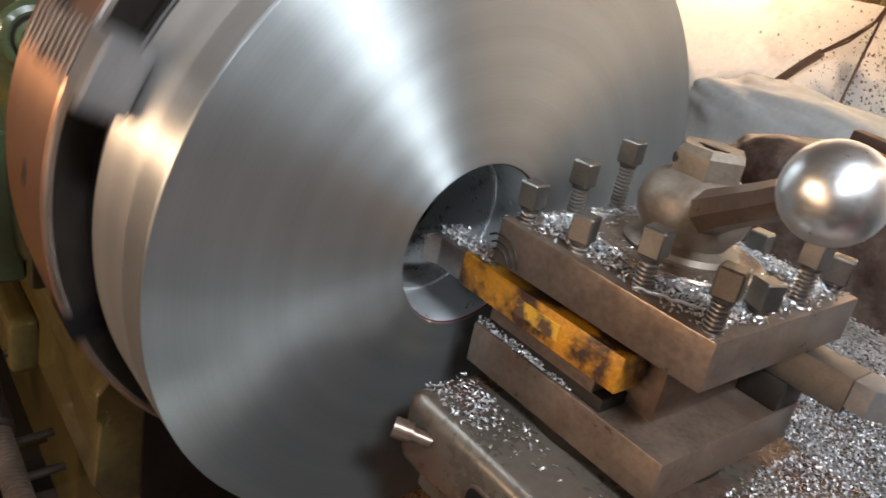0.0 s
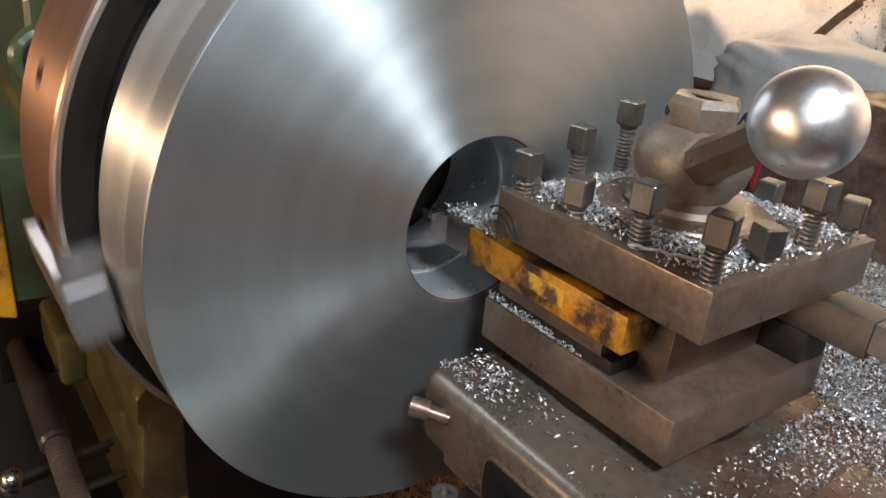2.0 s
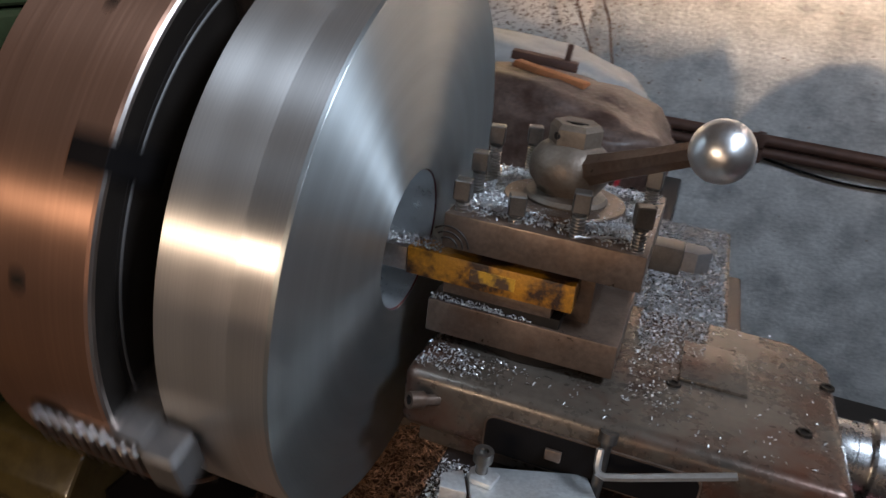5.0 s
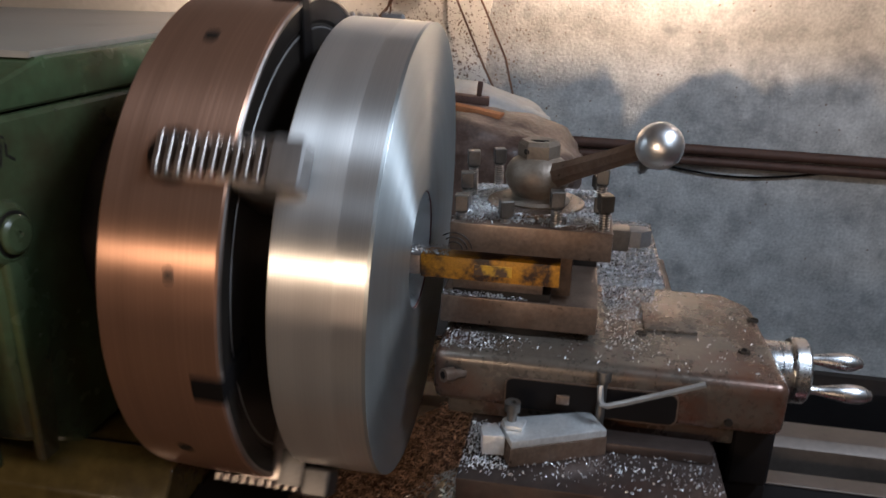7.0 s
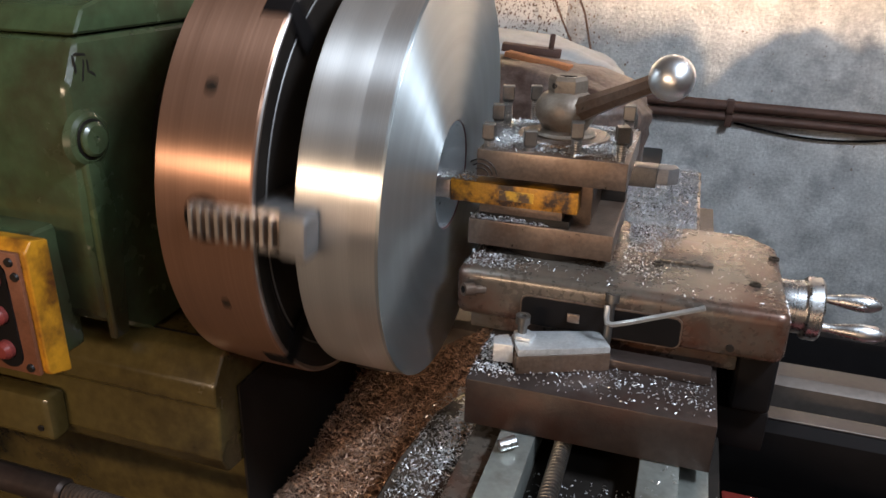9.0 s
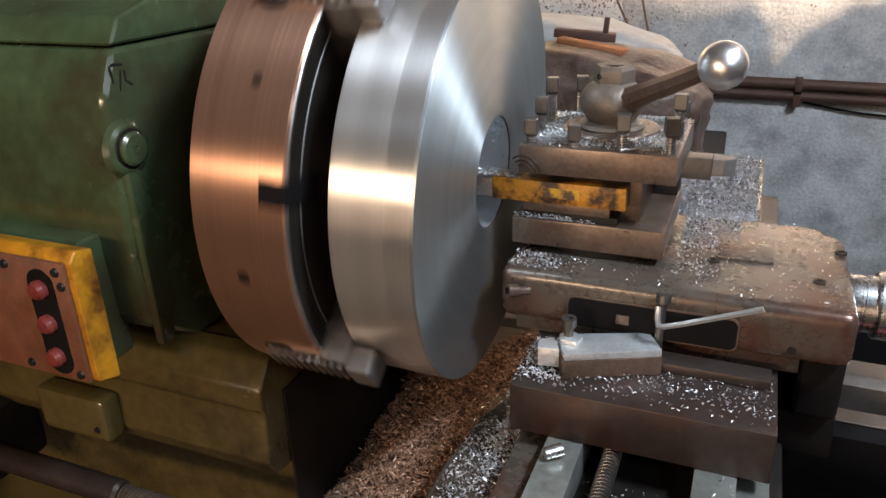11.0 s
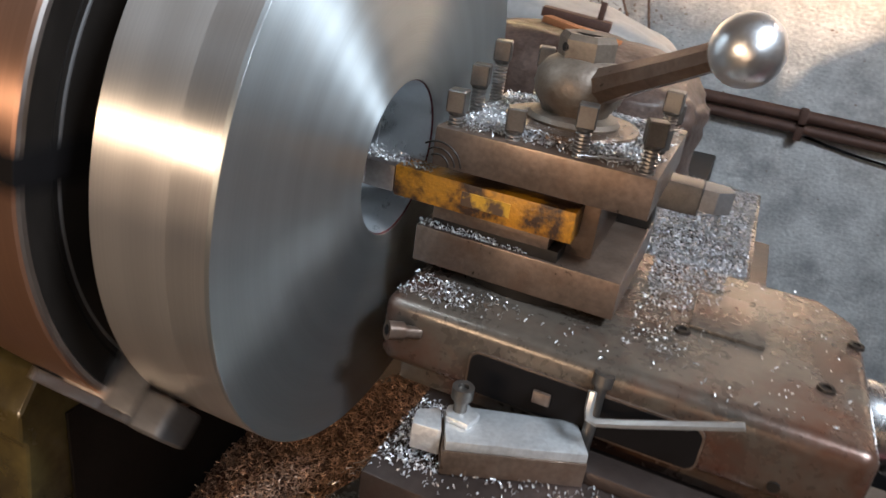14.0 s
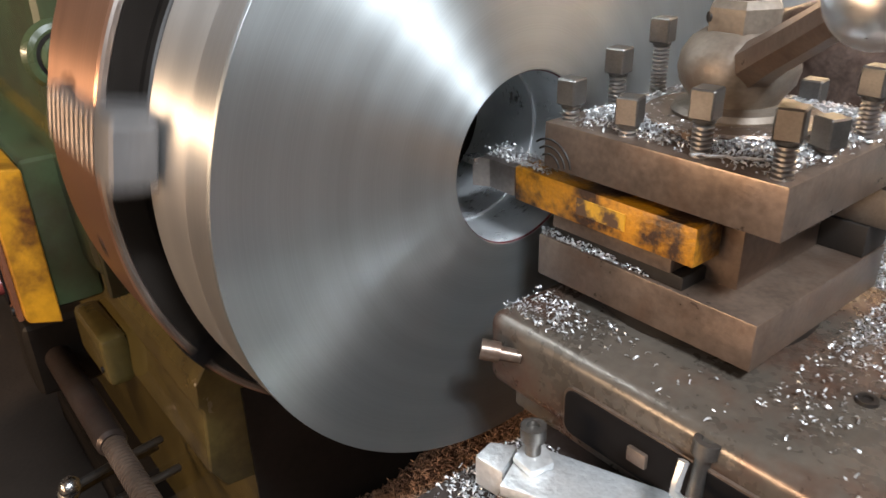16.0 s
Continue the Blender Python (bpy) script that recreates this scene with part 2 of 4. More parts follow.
def bm_lathe(profile, seg=48, axis="Z", close=False):
    """Profile of (radius, height) turned round the z axis, or laid along x."""
    bm = bmesh.new()
    rings = []
    for r, h in profile:
        if r < 1e-6:
            rings.append([bm.verts.new((0, 0, h))])
        else:
            rings.append([bm.verts.new((r * math.cos(2 * math.pi * i / seg), r * math.sin(2 * math.pi * i / seg), h)) for i in range(seg)])
    pairs = list(zip(rings, rings[1:]))
    if close:
        pairs.append((rings[-1], rings[0]))
    for a, b in pairs:
        for i in range(seg):
            j = (i + 1) % seg
            if len(a) == 1 and len(b) == 1:
                continue
            if len(a) == 1:
                bm.faces.new((a[0], b[j], b[i]))
            elif len(b) == 1:
                bm.faces.new((a[i], a[j], b[0]))
            else:
                bm.faces.new((a[i], a[j], b[j], b[i]))
    bmesh.ops.recalc_face_normals(bm, faces=bm.faces)
    if axis == "X":
        bm_move(bm, Matrix(((0, 0, 1, 0), (0, 1, 0, 0), (-1, 0, 0, 0), (0, 0, 0, 1))))
    return bm


def bm_prism(pts, h0, h1, plane="XY", bev=0.0, seg=2):
    """A polygon drawn out between two heights; plane XY goes along z, XZ along y, YZ along x."""
    bm = bmesh.new()

    def put(u, v, h):
        return {"XY": (u, v, h), "XZ": (u, h, v), "YZ": (h, u, v)}[plane]
    a = [bm.verts.new(put(u, v, h0)) for u, v in pts]
    b = [bm.verts.new(put(u, v, h1)) for u, v in pts]
    bm.faces.new(a)
    bm.faces.new(b[::-1])
    for i in range(len(pts)):
        j = (i + 1) % len(pts)
        bm.faces.new((a[i], b[i], b[j], a[j]))
    bmesh.ops.recalc_face_normals(bm, faces=bm.faces)
    if bev:
        bmesh.ops.bevel(bm, geom=bm.edges[:], offset=bev, segments=seg, profile=0.6, affect="EDGES")
    return bm


def bm_tube(points, r, seg=10):
    """A round bar along a bent line."""
    bm = bmesh.new()
    rings = []
    pts = [Vector(p) for p in points]
    rad = r if isinstance(r, (list, tuple)) else [r] * len(pts)
    up = Vector((0.13, 0.31, 0.94)).normalized()
    for i, p in enumerate(pts):
        d = (pts[min(i + 1, len(pts) - 1)] - pts[max(i - 1, 0)]).normalized()
        u = d.cross(up)
        if u.length < 0.05:
            u = d.cross(Vector((1, 0, 0)))
        u.normalize()
        v = d.cross(u)
        rings.append([bm.verts.new(p + rad[i] * (u * math.cos(2 * math.pi * k / seg) + v * math.sin(2 * math.pi * k / seg))) for k in range(seg)])
    for a, b in zip(rings, rings[1:]):
        for k in range(seg):
            bm.faces.new((a[k], a[(k + 1) % seg], b[(k + 1) % seg], b[k]))
    bm.faces.new(rings[0][::-1])
    bm.faces.new(rings[-1])
    bmesh.ops.recalc_face_normals(bm, faces=bm.faces)
    return bm


def finish(bm, name, material, smooth=26):
    me = bpy.data.meshes.new(name)
    bm.to_mesh(me)
    bm.free()
    me.materials.append(material)
    if smooth:
        me.shade_smooth()
        me.set_sharp_from_angle(angle=radians(smooth))
    return me


def part(name, bm, material, parent, label="", smooth=26):
    ob = new(name, finish(bm, name, material, smooth))
    ob.parent = parent
    return tagged(ob, label)


def thing(name, label, category, m=None, group="", kind="", bm=None, material=None, smooth=26):
    ob = new(name, finish(bm, name, material, smooth) if bm else None)
    if m is not None:
        ob.matrix_world = m
    return tagged(ob, label, category, group, kind)


# ---- loose chips ----


def chips(name, label, n, place, material, size=(0.004, 0.010), category="metal chips", seed=1):
    """Small curled shavings. place(rng) gives a point of the surface on which one lies."""
    rng = random.Random(seed)
    vs, fs = [], []
    for _ in range(n):
        x, y, z = place(rng)
        ln, w = 0.70 * rng.uniform(*size), rng.uniform(0.0004, 0.0009)
        rad = rng.uniform(0.25, 0.9) * ln
        e = Euler((rng.uniform(-0.9, 0.9), rng.uniform(-0.9, 0.9), rng.uniform(0, 6.283))).to_matrix()
        b, tw = len(vs), rng.uniform(-0.6, 0.6)
        for k in range(4):
            a = (k / 3 - 0.5) * ln / rad
            px, pz = rad * math.sin(a), rad * (math.cos(a) - 1)
            ct, st = math.cos(tw * k), math.sin(tw * k)
            for sgn in (-1, 1):
                p = e @ Vector((px, sgn * w * ct, pz + sgn * w * st))
                vs.append((x + p.x, y + p.y, z + max(p.z, -0.002) + 0.002))
        for k in range(3):
            fs.append((b + 2 * k, b + 2 * k + 1, b + 2 * k + 3, b + 2 * k + 2))
    me = bpy.data.meshes.new(name)
    me.from_pydata(vs, [], fs)
    me.materials.append(material)
    return tagged(new(name, me), label, category, kind="stuff")


# ---- setting ----
thing("floor", "dark oily concrete workshop floor", "floor", kind="structure", bm=bm_box(-3.2, 3.2, -3.2, 2.05, -0.1, 0.0, 0), material=M_FLOOR)
thing("wall_north", "stained grey concrete wall behind the lathe", "wall", kind="structure", bm=bm_box(-3.2, 3.2, 2.05, 2.2, 0, 3.0, 0), material=M_WALL)
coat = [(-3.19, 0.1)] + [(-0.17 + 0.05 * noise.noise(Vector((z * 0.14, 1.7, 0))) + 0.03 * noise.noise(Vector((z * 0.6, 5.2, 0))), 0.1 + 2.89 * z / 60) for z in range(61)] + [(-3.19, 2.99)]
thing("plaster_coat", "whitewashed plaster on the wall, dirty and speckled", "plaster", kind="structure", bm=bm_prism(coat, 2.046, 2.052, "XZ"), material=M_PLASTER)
# walls and ceiling out of view, dark so that shadows stay deep
thing("wall_south", "plain unseen workshop wall, kept dark against bounced light", "wall", kind="structure", bm=bm_box(-3.2, 3.2, -3.35, -3.2, 0, 3.0, 0), material=M_ROOM)
thing("wall_west", "plain unseen workshop wall, kept dark against bounced light", "wall", kind="structure", bm=bm_box(-3.35, -3.2, -3.2, 2.2, 0, 3.0, 0), material=M_ROOM)
thing("wall_east", "plain unseen workshop wall, greyed to cut bounced light", "wall", kind="structure", bm=bm_box(3.2, 3.35, -3.2, 2.2, 0, 3.0, 0), material=M_EASTWALL)
thing("ceiling", "plain unseen ceiling, kept dark against bounced light", "ceiling", kind="structure", bm=bm_box(-3.35, 3.35, -3.35, 2.2, 3.0, 3.1, 0), material=M_ROOM)
thing("ledge", "low concrete ledge along the wall that carries the sacks", "ledge", kind="structure", bm=bm_box(-1.6, 0.22, 1.12, 2.045, 0.0, 0.665, 0.01), material=M_LEDGE)

# ---- lathe: spindle side ----
AX = Matrix.Translation((-0.0196, 0.1323, 1.0642)) @ Euler((0, radians(2.4), radians(1.4))).to_matrix().to_4x4()


def build_chuck():
    ch = thing("chuck", "large four-jaw lathe chuck of worn brown steel, turning", "chuck", AX)
    part("body", bm_lathe([(0.09, -0.263), (0.299, -0.263), (0.305, -0.258), (0.307, -0.215), (0.307, -0.140), (0.3055, -0.1375)], 144, "X"), M_CHUCK, ch)
    part("front_ring", bm_lathe([(0.3055, -0.1375), (0.3035, -0.1358), (0.3000, -0.1358), (0.2990, -0.1372)], 144, "X"), M_JAW, ch, "bright worn steel ring")
    # the face behind the disc is near-black
    part("face", bm_lathe([(0.2990, -0.1372), (0.276, -0.1395), (0.272, -0.142), (0.05, -0.142)], 96, "X"), M_DARK, ch, "near-black chuck face")
    part("inner_ring", bm_lathe([(0.2685, -0.1425), (0.2675, -0.1408), (0.266, -0.1408), (0.265, -0.1425)], 96, "X"), M_STEP, ch)
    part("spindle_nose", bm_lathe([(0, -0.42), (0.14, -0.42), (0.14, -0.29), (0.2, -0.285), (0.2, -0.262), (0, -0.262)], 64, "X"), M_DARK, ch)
    for q in range(4):
        r = Matrix.Rotation(radians(90 * q + 2.0), 4, "X")
        j = part("jaw", bm_move(bm_box(-0.210, -0.0995, -0.0195, 0.0195, 0.20, 0.309, 0.003), r), M_JAW, ch, "grey steel chuck jaw with ribbed outer end")
        part("jaw_step", bm_move(bm_join(bm_box(-0.0993, -0.066, -0.025, 0.025, 0.2865, 0.320, 0.006, 3), bm_box(-0.1300, -0.0995, -0.0240, -0.0197, 0.27, 0.312, 0.002), bm_box(-0.1300, -0.0995, 0.0197, 0.0240, 0.27, 0.312, 0.002)), r), M_STEP, j, "dull dark gripping step")
        for k in range(10):
            x = -0.2085 + k * 0.0108
            part("rib", bm_move(bm_box(x, x + 0.0062, -0.0180, 0.0180, 0.3085, 0.319, 0.0012, 1), r), M_JAW, j)
        # solid black disc in place of the shaded notch at the jaw
        part("jaw_seat_shade", bm_move(bm_lathe([(0, 0.302), (0.026, 0.302), (0.026, 0.3082), (0, 0.3082)], 32), r @ pose(-0.194, 0, 0)), M_BLACK, ch)
        r2 = Matrix.Rotation(radians(90 * q + 45), 4, "X")
        # no recess is cut; a proud black block paints the slot's shade
        part("t_slot_shade", bm_move(bm_box(-0.168, -0.1352, -0.0145, 0.0145, 0.24, 0.3088, 0.0005, 1), r2), M_BLACK, ch, "black block standing in for a shaded slot")
        for a, x, rad in ((20, -0.20, 0.008), (-22, -0.185, 0.006)):
            r3 = Matrix.Rotation(radians(90 * q + 45 + a), 4, "X")
            # proud dark plug painted as the shade of a hole
            part("screw_hole_shade", bm_move(bm_lathe([(0, 0.30), (rad, 0.30), (rad, 0.3079), (0, 0.3079)], 20), r3 @ pose(x, 0, 0)), M_DARK, ch)
    return ch


def build_disc():
    d = thing("workpiece_disc", "large turned steel disc with a central bore, held in the chuck", "workpiece", AX)
    part("face", bm_lathe([(0.0765, -0.0004), (0.0772, 0.0), (0.2826, 0.0), (0.283, -0.0004), (0.283, -0.004)], 192, "X"), M_DISC, d)
    part("rim_band", bm_lathe([(0.283, -0.004), (0.2834, -0.035)], 192, "X"), M_RIM2, d, "bright freshly turned band of the rim")
    part("rim", bm_lathe([(0.2834, -0.035), (0.2834, -0.098), (0.2810, -0.100), (0.092, -0.100), (0.092, -0.138), (0.0735, -0.138)], 192, "X"), M_RIM, d, "duller turned band of the rim")
    part("bore_edge", bm_lathe([(0.0765, -0.0004), (0.0754, -0.002)], 96, "X"), M_EDGE, d, "dark reddish burnt edge")
    part("bore", bm_lathe([(0.0754, -0.002), (0.0754, -0.060), (0.0735, -0.0605), (0.0735, -0.138)], 96, "X"), M_BORE, d, "bright bored inner wall")
    return d


chuck = build_chuck()
disc = build_disc()

# ---- lathe: headstock and bed ----


def build_headstock():
    h = thing("headstock", "oily green painted lathe headstock with worn patches", "headstock")
    part("housing", bm_prism([(-0.060, 0.843), (-0.145, 0.90), (-0.150, 1.0), (-0.145, 1.20), (-0.12, 1.255), (0.62, 1.255), (0.62, 0.843)], -1.6, -0.40, "YZ", 0.014, 3), M_GREEN, h)
    part("lid", bm_prism([(-0.12, 1.257), (-0.10, 1.288), (-0.03, 1.308), (0.62, 1.318), (0.62, 1.257)], -1.6, -0.402, "YZ", 0.008, 3), M_GREEN, h, "green painted lid")
    # thin layer, paler than the green lid under it
    part("lid_top", bm_prism([(-0.045, 1.306), (-0.040, 1.313), (0.62, 1.327), (0.62, 1.3195)], -1.6, -0.408, "YZ", 0.002), M_LID, h, "pale patchy layer on top of the lid")
    for y, z, a, w in ((-0.128, 1.226, 8, 0.022), (-0.116, 1.218, -12, 0.028), (-0.108, 1.222, 3, 0.016), (-0.118, 1.236, 84, 0.020), (-0.102, 1.212, 60, 0.012)):
        part("paint_chip", bm_move(bm_prism([(-0.0016, -w / 2), (0.0012, -w / 2.4), (0.0022, w / 3), (-0.0008, w / 2)], 0, 0.0008, "YZ"), pose(-0.4006, y, z, a)), M_DARK, h, "dark spot of chipped paint")
    k = part("boss", bm_move(bm_lathe([(0, 0), (0.036, 0), (0.032, 0.007), (0.027, 0.010), (0, 0.010)], 40, "X"), pose(-0.401, -0.128, 1.139)), M_GREEN, h)
    part("plug", bm_move(bm_lathe([(0, 0), (0.021, 0), (0.021, 0.003), (0.017, 0.006), (0.004, 0.006), (0.003, 0.004), (0, 0.004)], 40, "X"), pose(-0.389, -0.128, 1.139)), M_GREEN, k, "round green plug")
    part("plug_groove", bm_move(bm_lathe([(0.0212, 0), (0.0245, 0), (0.0245, 0.0013), (0.0212, 0.0013)], 40, "X", True), pose(-0.3912, -0.128, 1.139)), M_DARK, k)
    part("rib", bm_move(bm_prism([(-0.14, 0.87), (-0.112, 0.87), (-0.098, 1.02), (-0.118, 1.115), (-0.142, 1.115)], -0.405, -0.392, "YZ", 0.006, 3), Matrix.Identity(4)), M_GREEN, h)
    part("box_mount", bm_box(-0.95, -0.452, -0.1865, -0.130, 0.85, 1.03, 0.01, 3), M_GREEN, h)
    p = part("control_box", bm_prism([(-0.1870, 0.846), (-0.219, 0.856), (-0.2225, 0.862), (-0.2225, 1.022), (-0.212, 1.034), (-0.1870, 1.028)], -0.95, -0.425, "YZ", 0.004, 3), M_YBOX, h, "chipped yellow control box")
    part("front_plate", bm_box(-0.94, -0.434, -0.2285, -0.2225, 0.858, 1.022, 0.002), M_PLATE, p, "worn red-brown front plate")
    part("button_recess", bm_prism([(-0.475 + 0.021 * math.cos(a), 0.938 + (0.052 if math.sin(a) > 0 else -0.052) + 0.021 * math.sin(a)) for a in [2 * math.pi * i / 24 for i in range(24)]], -0.2305, -0.2275, "XZ"), M_BLACK, p)
    for z in (0.985, 0.938, 0.891):
        part("button", bm_move(bm_lathe([(0, 0), (0.0125, 0), (0.0125, 0.006), (0.009, 0.0115), (0, 0.013)], 24), pose(-0.475, -0.2303, z, 90)), M_BUTTON, p, "round dark red push button")
    for x, z in ((-0.446, 1.010), (-0.446, 0.868), (-0.53, 0.870), (-0.53, 1.010), (-0.441, 0.992)):
        part("screw", bm_move(bm_lathe([(0, 0), (0.006, 0), (0.005, 0.003), (0, 0.003)], 16), pose(x, -0.2285, z, 90)), M_DARK, p)
    return h


def build_bed():
    b = thing("lathe_bed", "olive painted cast iron lathe bed with ground ways", "lathe bed")
    part("base", bm_prism([(-0.050, 0.842), (-0.078, 0.836), (-0.104, 0.800), (-0.106, 0.770), (-0.100, 0.762), (-0.106, 0.680), (-0.090, 0.650), (0.0, 0.64), (0.0, 0.10), (0.6, 0.10), (0.6, 0.842)], -1.6, -0.275, "YZ", 0.006, 3), M_OLIVE, b)
    # near-black plate paints the shade on the end of the base
    part("end_shade", bm_box(-0.2748, -0.2705, -0.055, 0.58, 0.12, 0.775, 0.001), M_DARK, b, "near-black plate standing in for shade on the base end")
    part("seam", bm_box(-1.5, -0.2745, -0.0500, -0.0475, 0.838, 0.8428, 0), M_BLACK, b)
    part("cover_block", bm_box(-0.680, -0.540, -0.138, -0.100, 0.665, 0.742, 0.014, 4), M_OLIVE, b)
    part("cover_screw", bm_move(bm_lathe([(0, 0), (0.005, 0), (0.005, 0.003), (0, 0.003)], 16), pose(-0.560, -0.1375, 0.690, 90)), M_DARK, b)
    # flat black paints the shade behind the ways
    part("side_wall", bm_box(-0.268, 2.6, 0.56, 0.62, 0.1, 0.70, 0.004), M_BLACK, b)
    # bed side, coloured dark red
    part("front_wall", bm_box(0.40, 2.6, 0.02, 0.10, 0.1, 0.66, 0.004), M_BEDRED, b, "dark red bed side")
    part("way", bm_prism([(0.312, 0.60), (0.312, 0.722), (0.330, 0.731), (0.376, 0.731), (0.376, 0.60)], -0.26, 2.6, "YZ", 0.002), M_WAY, b, "ground steel way")
    # flat black body paints the shade below the way strip
    part("way", bm_prism([(0.205, 0.60), (0.205, 0.700), (0.22, 0.712), (0.258, 0.712), (0.258, 0.60)], 0.36, 2.6, "YZ", 0.002), M_BLACK, b, "black side of the way, shade put into the colour")
    part("way_strip", bm_box(0.40, 2.6, 0.224, 0.257, 0.7122, 0.7150, 0.0008, 1), M_WAY, b, "ground steel strip")
    part("chip_pan", bm_join(bm_box(-0.268, 2.6, -0.45, 0.60, 0.08, 0.12, 0.003), bm_box(-1.6, 2.6, -0.47, -0.45, 0.08, 0.22, 0.003)), M_DARK, b, "dark oily chip pan")
    for x in (-1.3, 1.8):
        part("foot", bm_box(x - 0.25, x + 0.25, -0.1, 0.6, 0, 0.1, 0.01), M_DARK, b)
    return b


def thread_profile(r, depth, pitch, length):
    out = [(0, 0)]
    n = int(length / pitch)
    for k in range(n):
        out += [(r - depth, k * pitch), (r - depth, k * pitch + 0.25 * pitch), (r, k * pitch + 0.45 * pitch), (r, k * pitch + 0.8 * pitch)]
    return out + [(r - depth, length), (0, length)]


headstock = build_headstock()
bed = build_bed()
rod = thing("feed_rod", "brown steel feed rod with a threaded end", "feed rod")
part("sleeve", bm_move(bm_lathe([(0, -0.30), (0.021, -0.30), (0.021, 0.22), (0.017, 0.226), (0, 0.226)], 32, "X"), pose(-0.74, -0.158, 0.598)), M_SLIDE, rod)
part("thread", bm_move(bm_lathe(thread_profile(0.016, 0.004, 0.0075, 0.62), 28, "X"), pose(-0.515, -0.158, 0.598)), M_POST, rod)
part("bracket", bm_box(-0.90, -0.80, -0.20, -0.05, 0.53, 0.668, 0.02, 3), M_DARK, rod)
for x, z, dx in ((-0.72, 0.44, 0.05), (-0.64, 0.43, 0.04), (-0.77, 0.39, 0.05)):
    lv = thing("control_lever", "small steel lever with a round ball end", "lever", group="levers below the headstock")
    part("stem", bm_tube([(x, -0.05, z - 0.02), (x + dx * 0.5, -0.14, z - 0.01), (x + dx, -0.20, z)], 0.007, 12), M_BOLT, lv)
    bb = bmesh.new()
    bmesh.ops.create_uvsphere(bb, u_segments=24, v_segments=16, radius=0.017)
    part("ball_end", bm_move(bb, pose(x + dx, -0.21, z + 0.003)), M_BRIGHT, lv)

# ---- carriage ----
carriage = thing("carriage", "dark cast iron lathe carriage with ground cross ways", "carriage")
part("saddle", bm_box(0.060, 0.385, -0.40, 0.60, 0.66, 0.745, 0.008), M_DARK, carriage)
part("wing", bm_prism([(-0.012, -0.40), (0.07, -0.40), (0.07, 0.10), (0.02, 0.10), (-0.004, 0.03), (-0.016, -0.08)], 0.68, 0.740, "XY", 0.006, 3), M_IRON, carriage)
part("left_ledge", bm_box(0.071, 0.111, -0.40, 0.60, 0.745, 0.775, 0.003), M_IRON, carriage, "oily bronze-brown ledge")
part("cross_way", bm_box(0.112, 0.156, -0.40, 0.62, 0.745, 0.796, 0.002), M_WAY2, carriage, "grey ground cross way")
part("cross_way", bm_box(0.284, 0.330, -0.40, 0.62, 0.745, 0.796, 0.002), M_WAY2, carriage, "grey ground cross way")
part("right_ledge", bm_box(0.331, 0.366, -0.40, 0.60, 0.745, 0.776, 0.003), M_WAY2, carriage)
part("apron", bm_box(0.03, 0.38, -0.43, -0.403, 0.30, 0.735, 0.008), M_DARK, carriage)
# bridge coloured black for the shade under the compound slide
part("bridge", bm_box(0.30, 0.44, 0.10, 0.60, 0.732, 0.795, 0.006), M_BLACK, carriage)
fs_screw = part("cross_screw", bm_move(bm_lathe(thread_profile(0.0115, 0.003, 0.0062, 0.72), 24, "X"), pose(0.189, -0.40, 0.778, 0, 0, 90)), M_BOLT, carriage, "dark threaded cross feed screw")

xs = thing("cross_slide", "dark oily cast iron cross slide strewn with chips", "cross slide")
part("body", bm_box(0.063, 0.363, -0.057, 0.75, 0.797, 0.862, 0.0025), M_SLIDE, xs)
part("step", bm_box(0.20, 0.355, 0.028, 0.059, 0.8625, 0.876, 0.003), M_SLIDE, xs)
part("rear_deck", bm_box(0.02, 0.328, 0.345, 0.75, 0.863, 0.938, 0.004), M_IRON, xs)

cs = thing("compound_slide", "brown oily cast iron compound slide with rounded edges", "compound slide")
part("body", bm_prism([(0.012, 0.060), (0.437, 0.060), (0.437, 0.30), (0.40, 0.344), (0.012, 0.344)], 0.888, 0.9585, "XY", 0.017, 5), M_IRON, cs)
part("lower_body", bm_box(0.030, 0.385, 0.078, 0.340, 0.863, 0.889, 0.003), M_IRON, cs)
# black colour puts the shade below the slide on this block
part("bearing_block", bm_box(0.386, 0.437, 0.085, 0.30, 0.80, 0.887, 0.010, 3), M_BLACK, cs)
part("pad", bm_box(0.276, 0.345, 0.178, 0.268, 0.958, 0.9625, 0.0015), M_IRON, cs, "raised square pad")


def slot_outline(x0, x1, z0, z1, r, n=6):
    out = []
    for cx, cz, a0 in ((x1 - r, z1 - r, 0), (x0 + r, z1 - r, 90), (x0 + r, z0 + r, 180), (x1 - r, z0 + r, 270)):
        out += [(cx + r * math.cos(radians(a0 + 90 * i / n)), cz + r * math.sin(radians(a0 + 90 * i / n))) for i in range(n + 1)]
    return out


part("window_rim", bm_prism(slot_outline(0.104, 0.313, 0.8905, 0.9345, 0.010), 0.0575, 0.0615, "XZ"), M_POST, cs, "worn steel edge of the window")
# black panel on the uncut body paints the shade of the opening
part("window", bm_prism(slot_outline(0.106, 0.311, 0.8925, 0.9325, 0.009), 0.0568, 0.0600, "XZ"), M_BLACK, cs, "black panel standing in for the shaded window opening")
part("window_nut", bm_box(0.168, 0.184, 0.053, 0.0568, 0.906, 0.918, 0.001), M_POST, cs)
part("stop_screw", bm_join(bm_tube([(0.052, 0.062, 0.930), (0.034, 0.044, 0.935)], 0.0060, 16), bm_tube([(0.040, 0.050, 0.9337), (0.029, 0.039, 0.9365)], 0.0088, 20)), M_POST, cs, "grey socket screw")
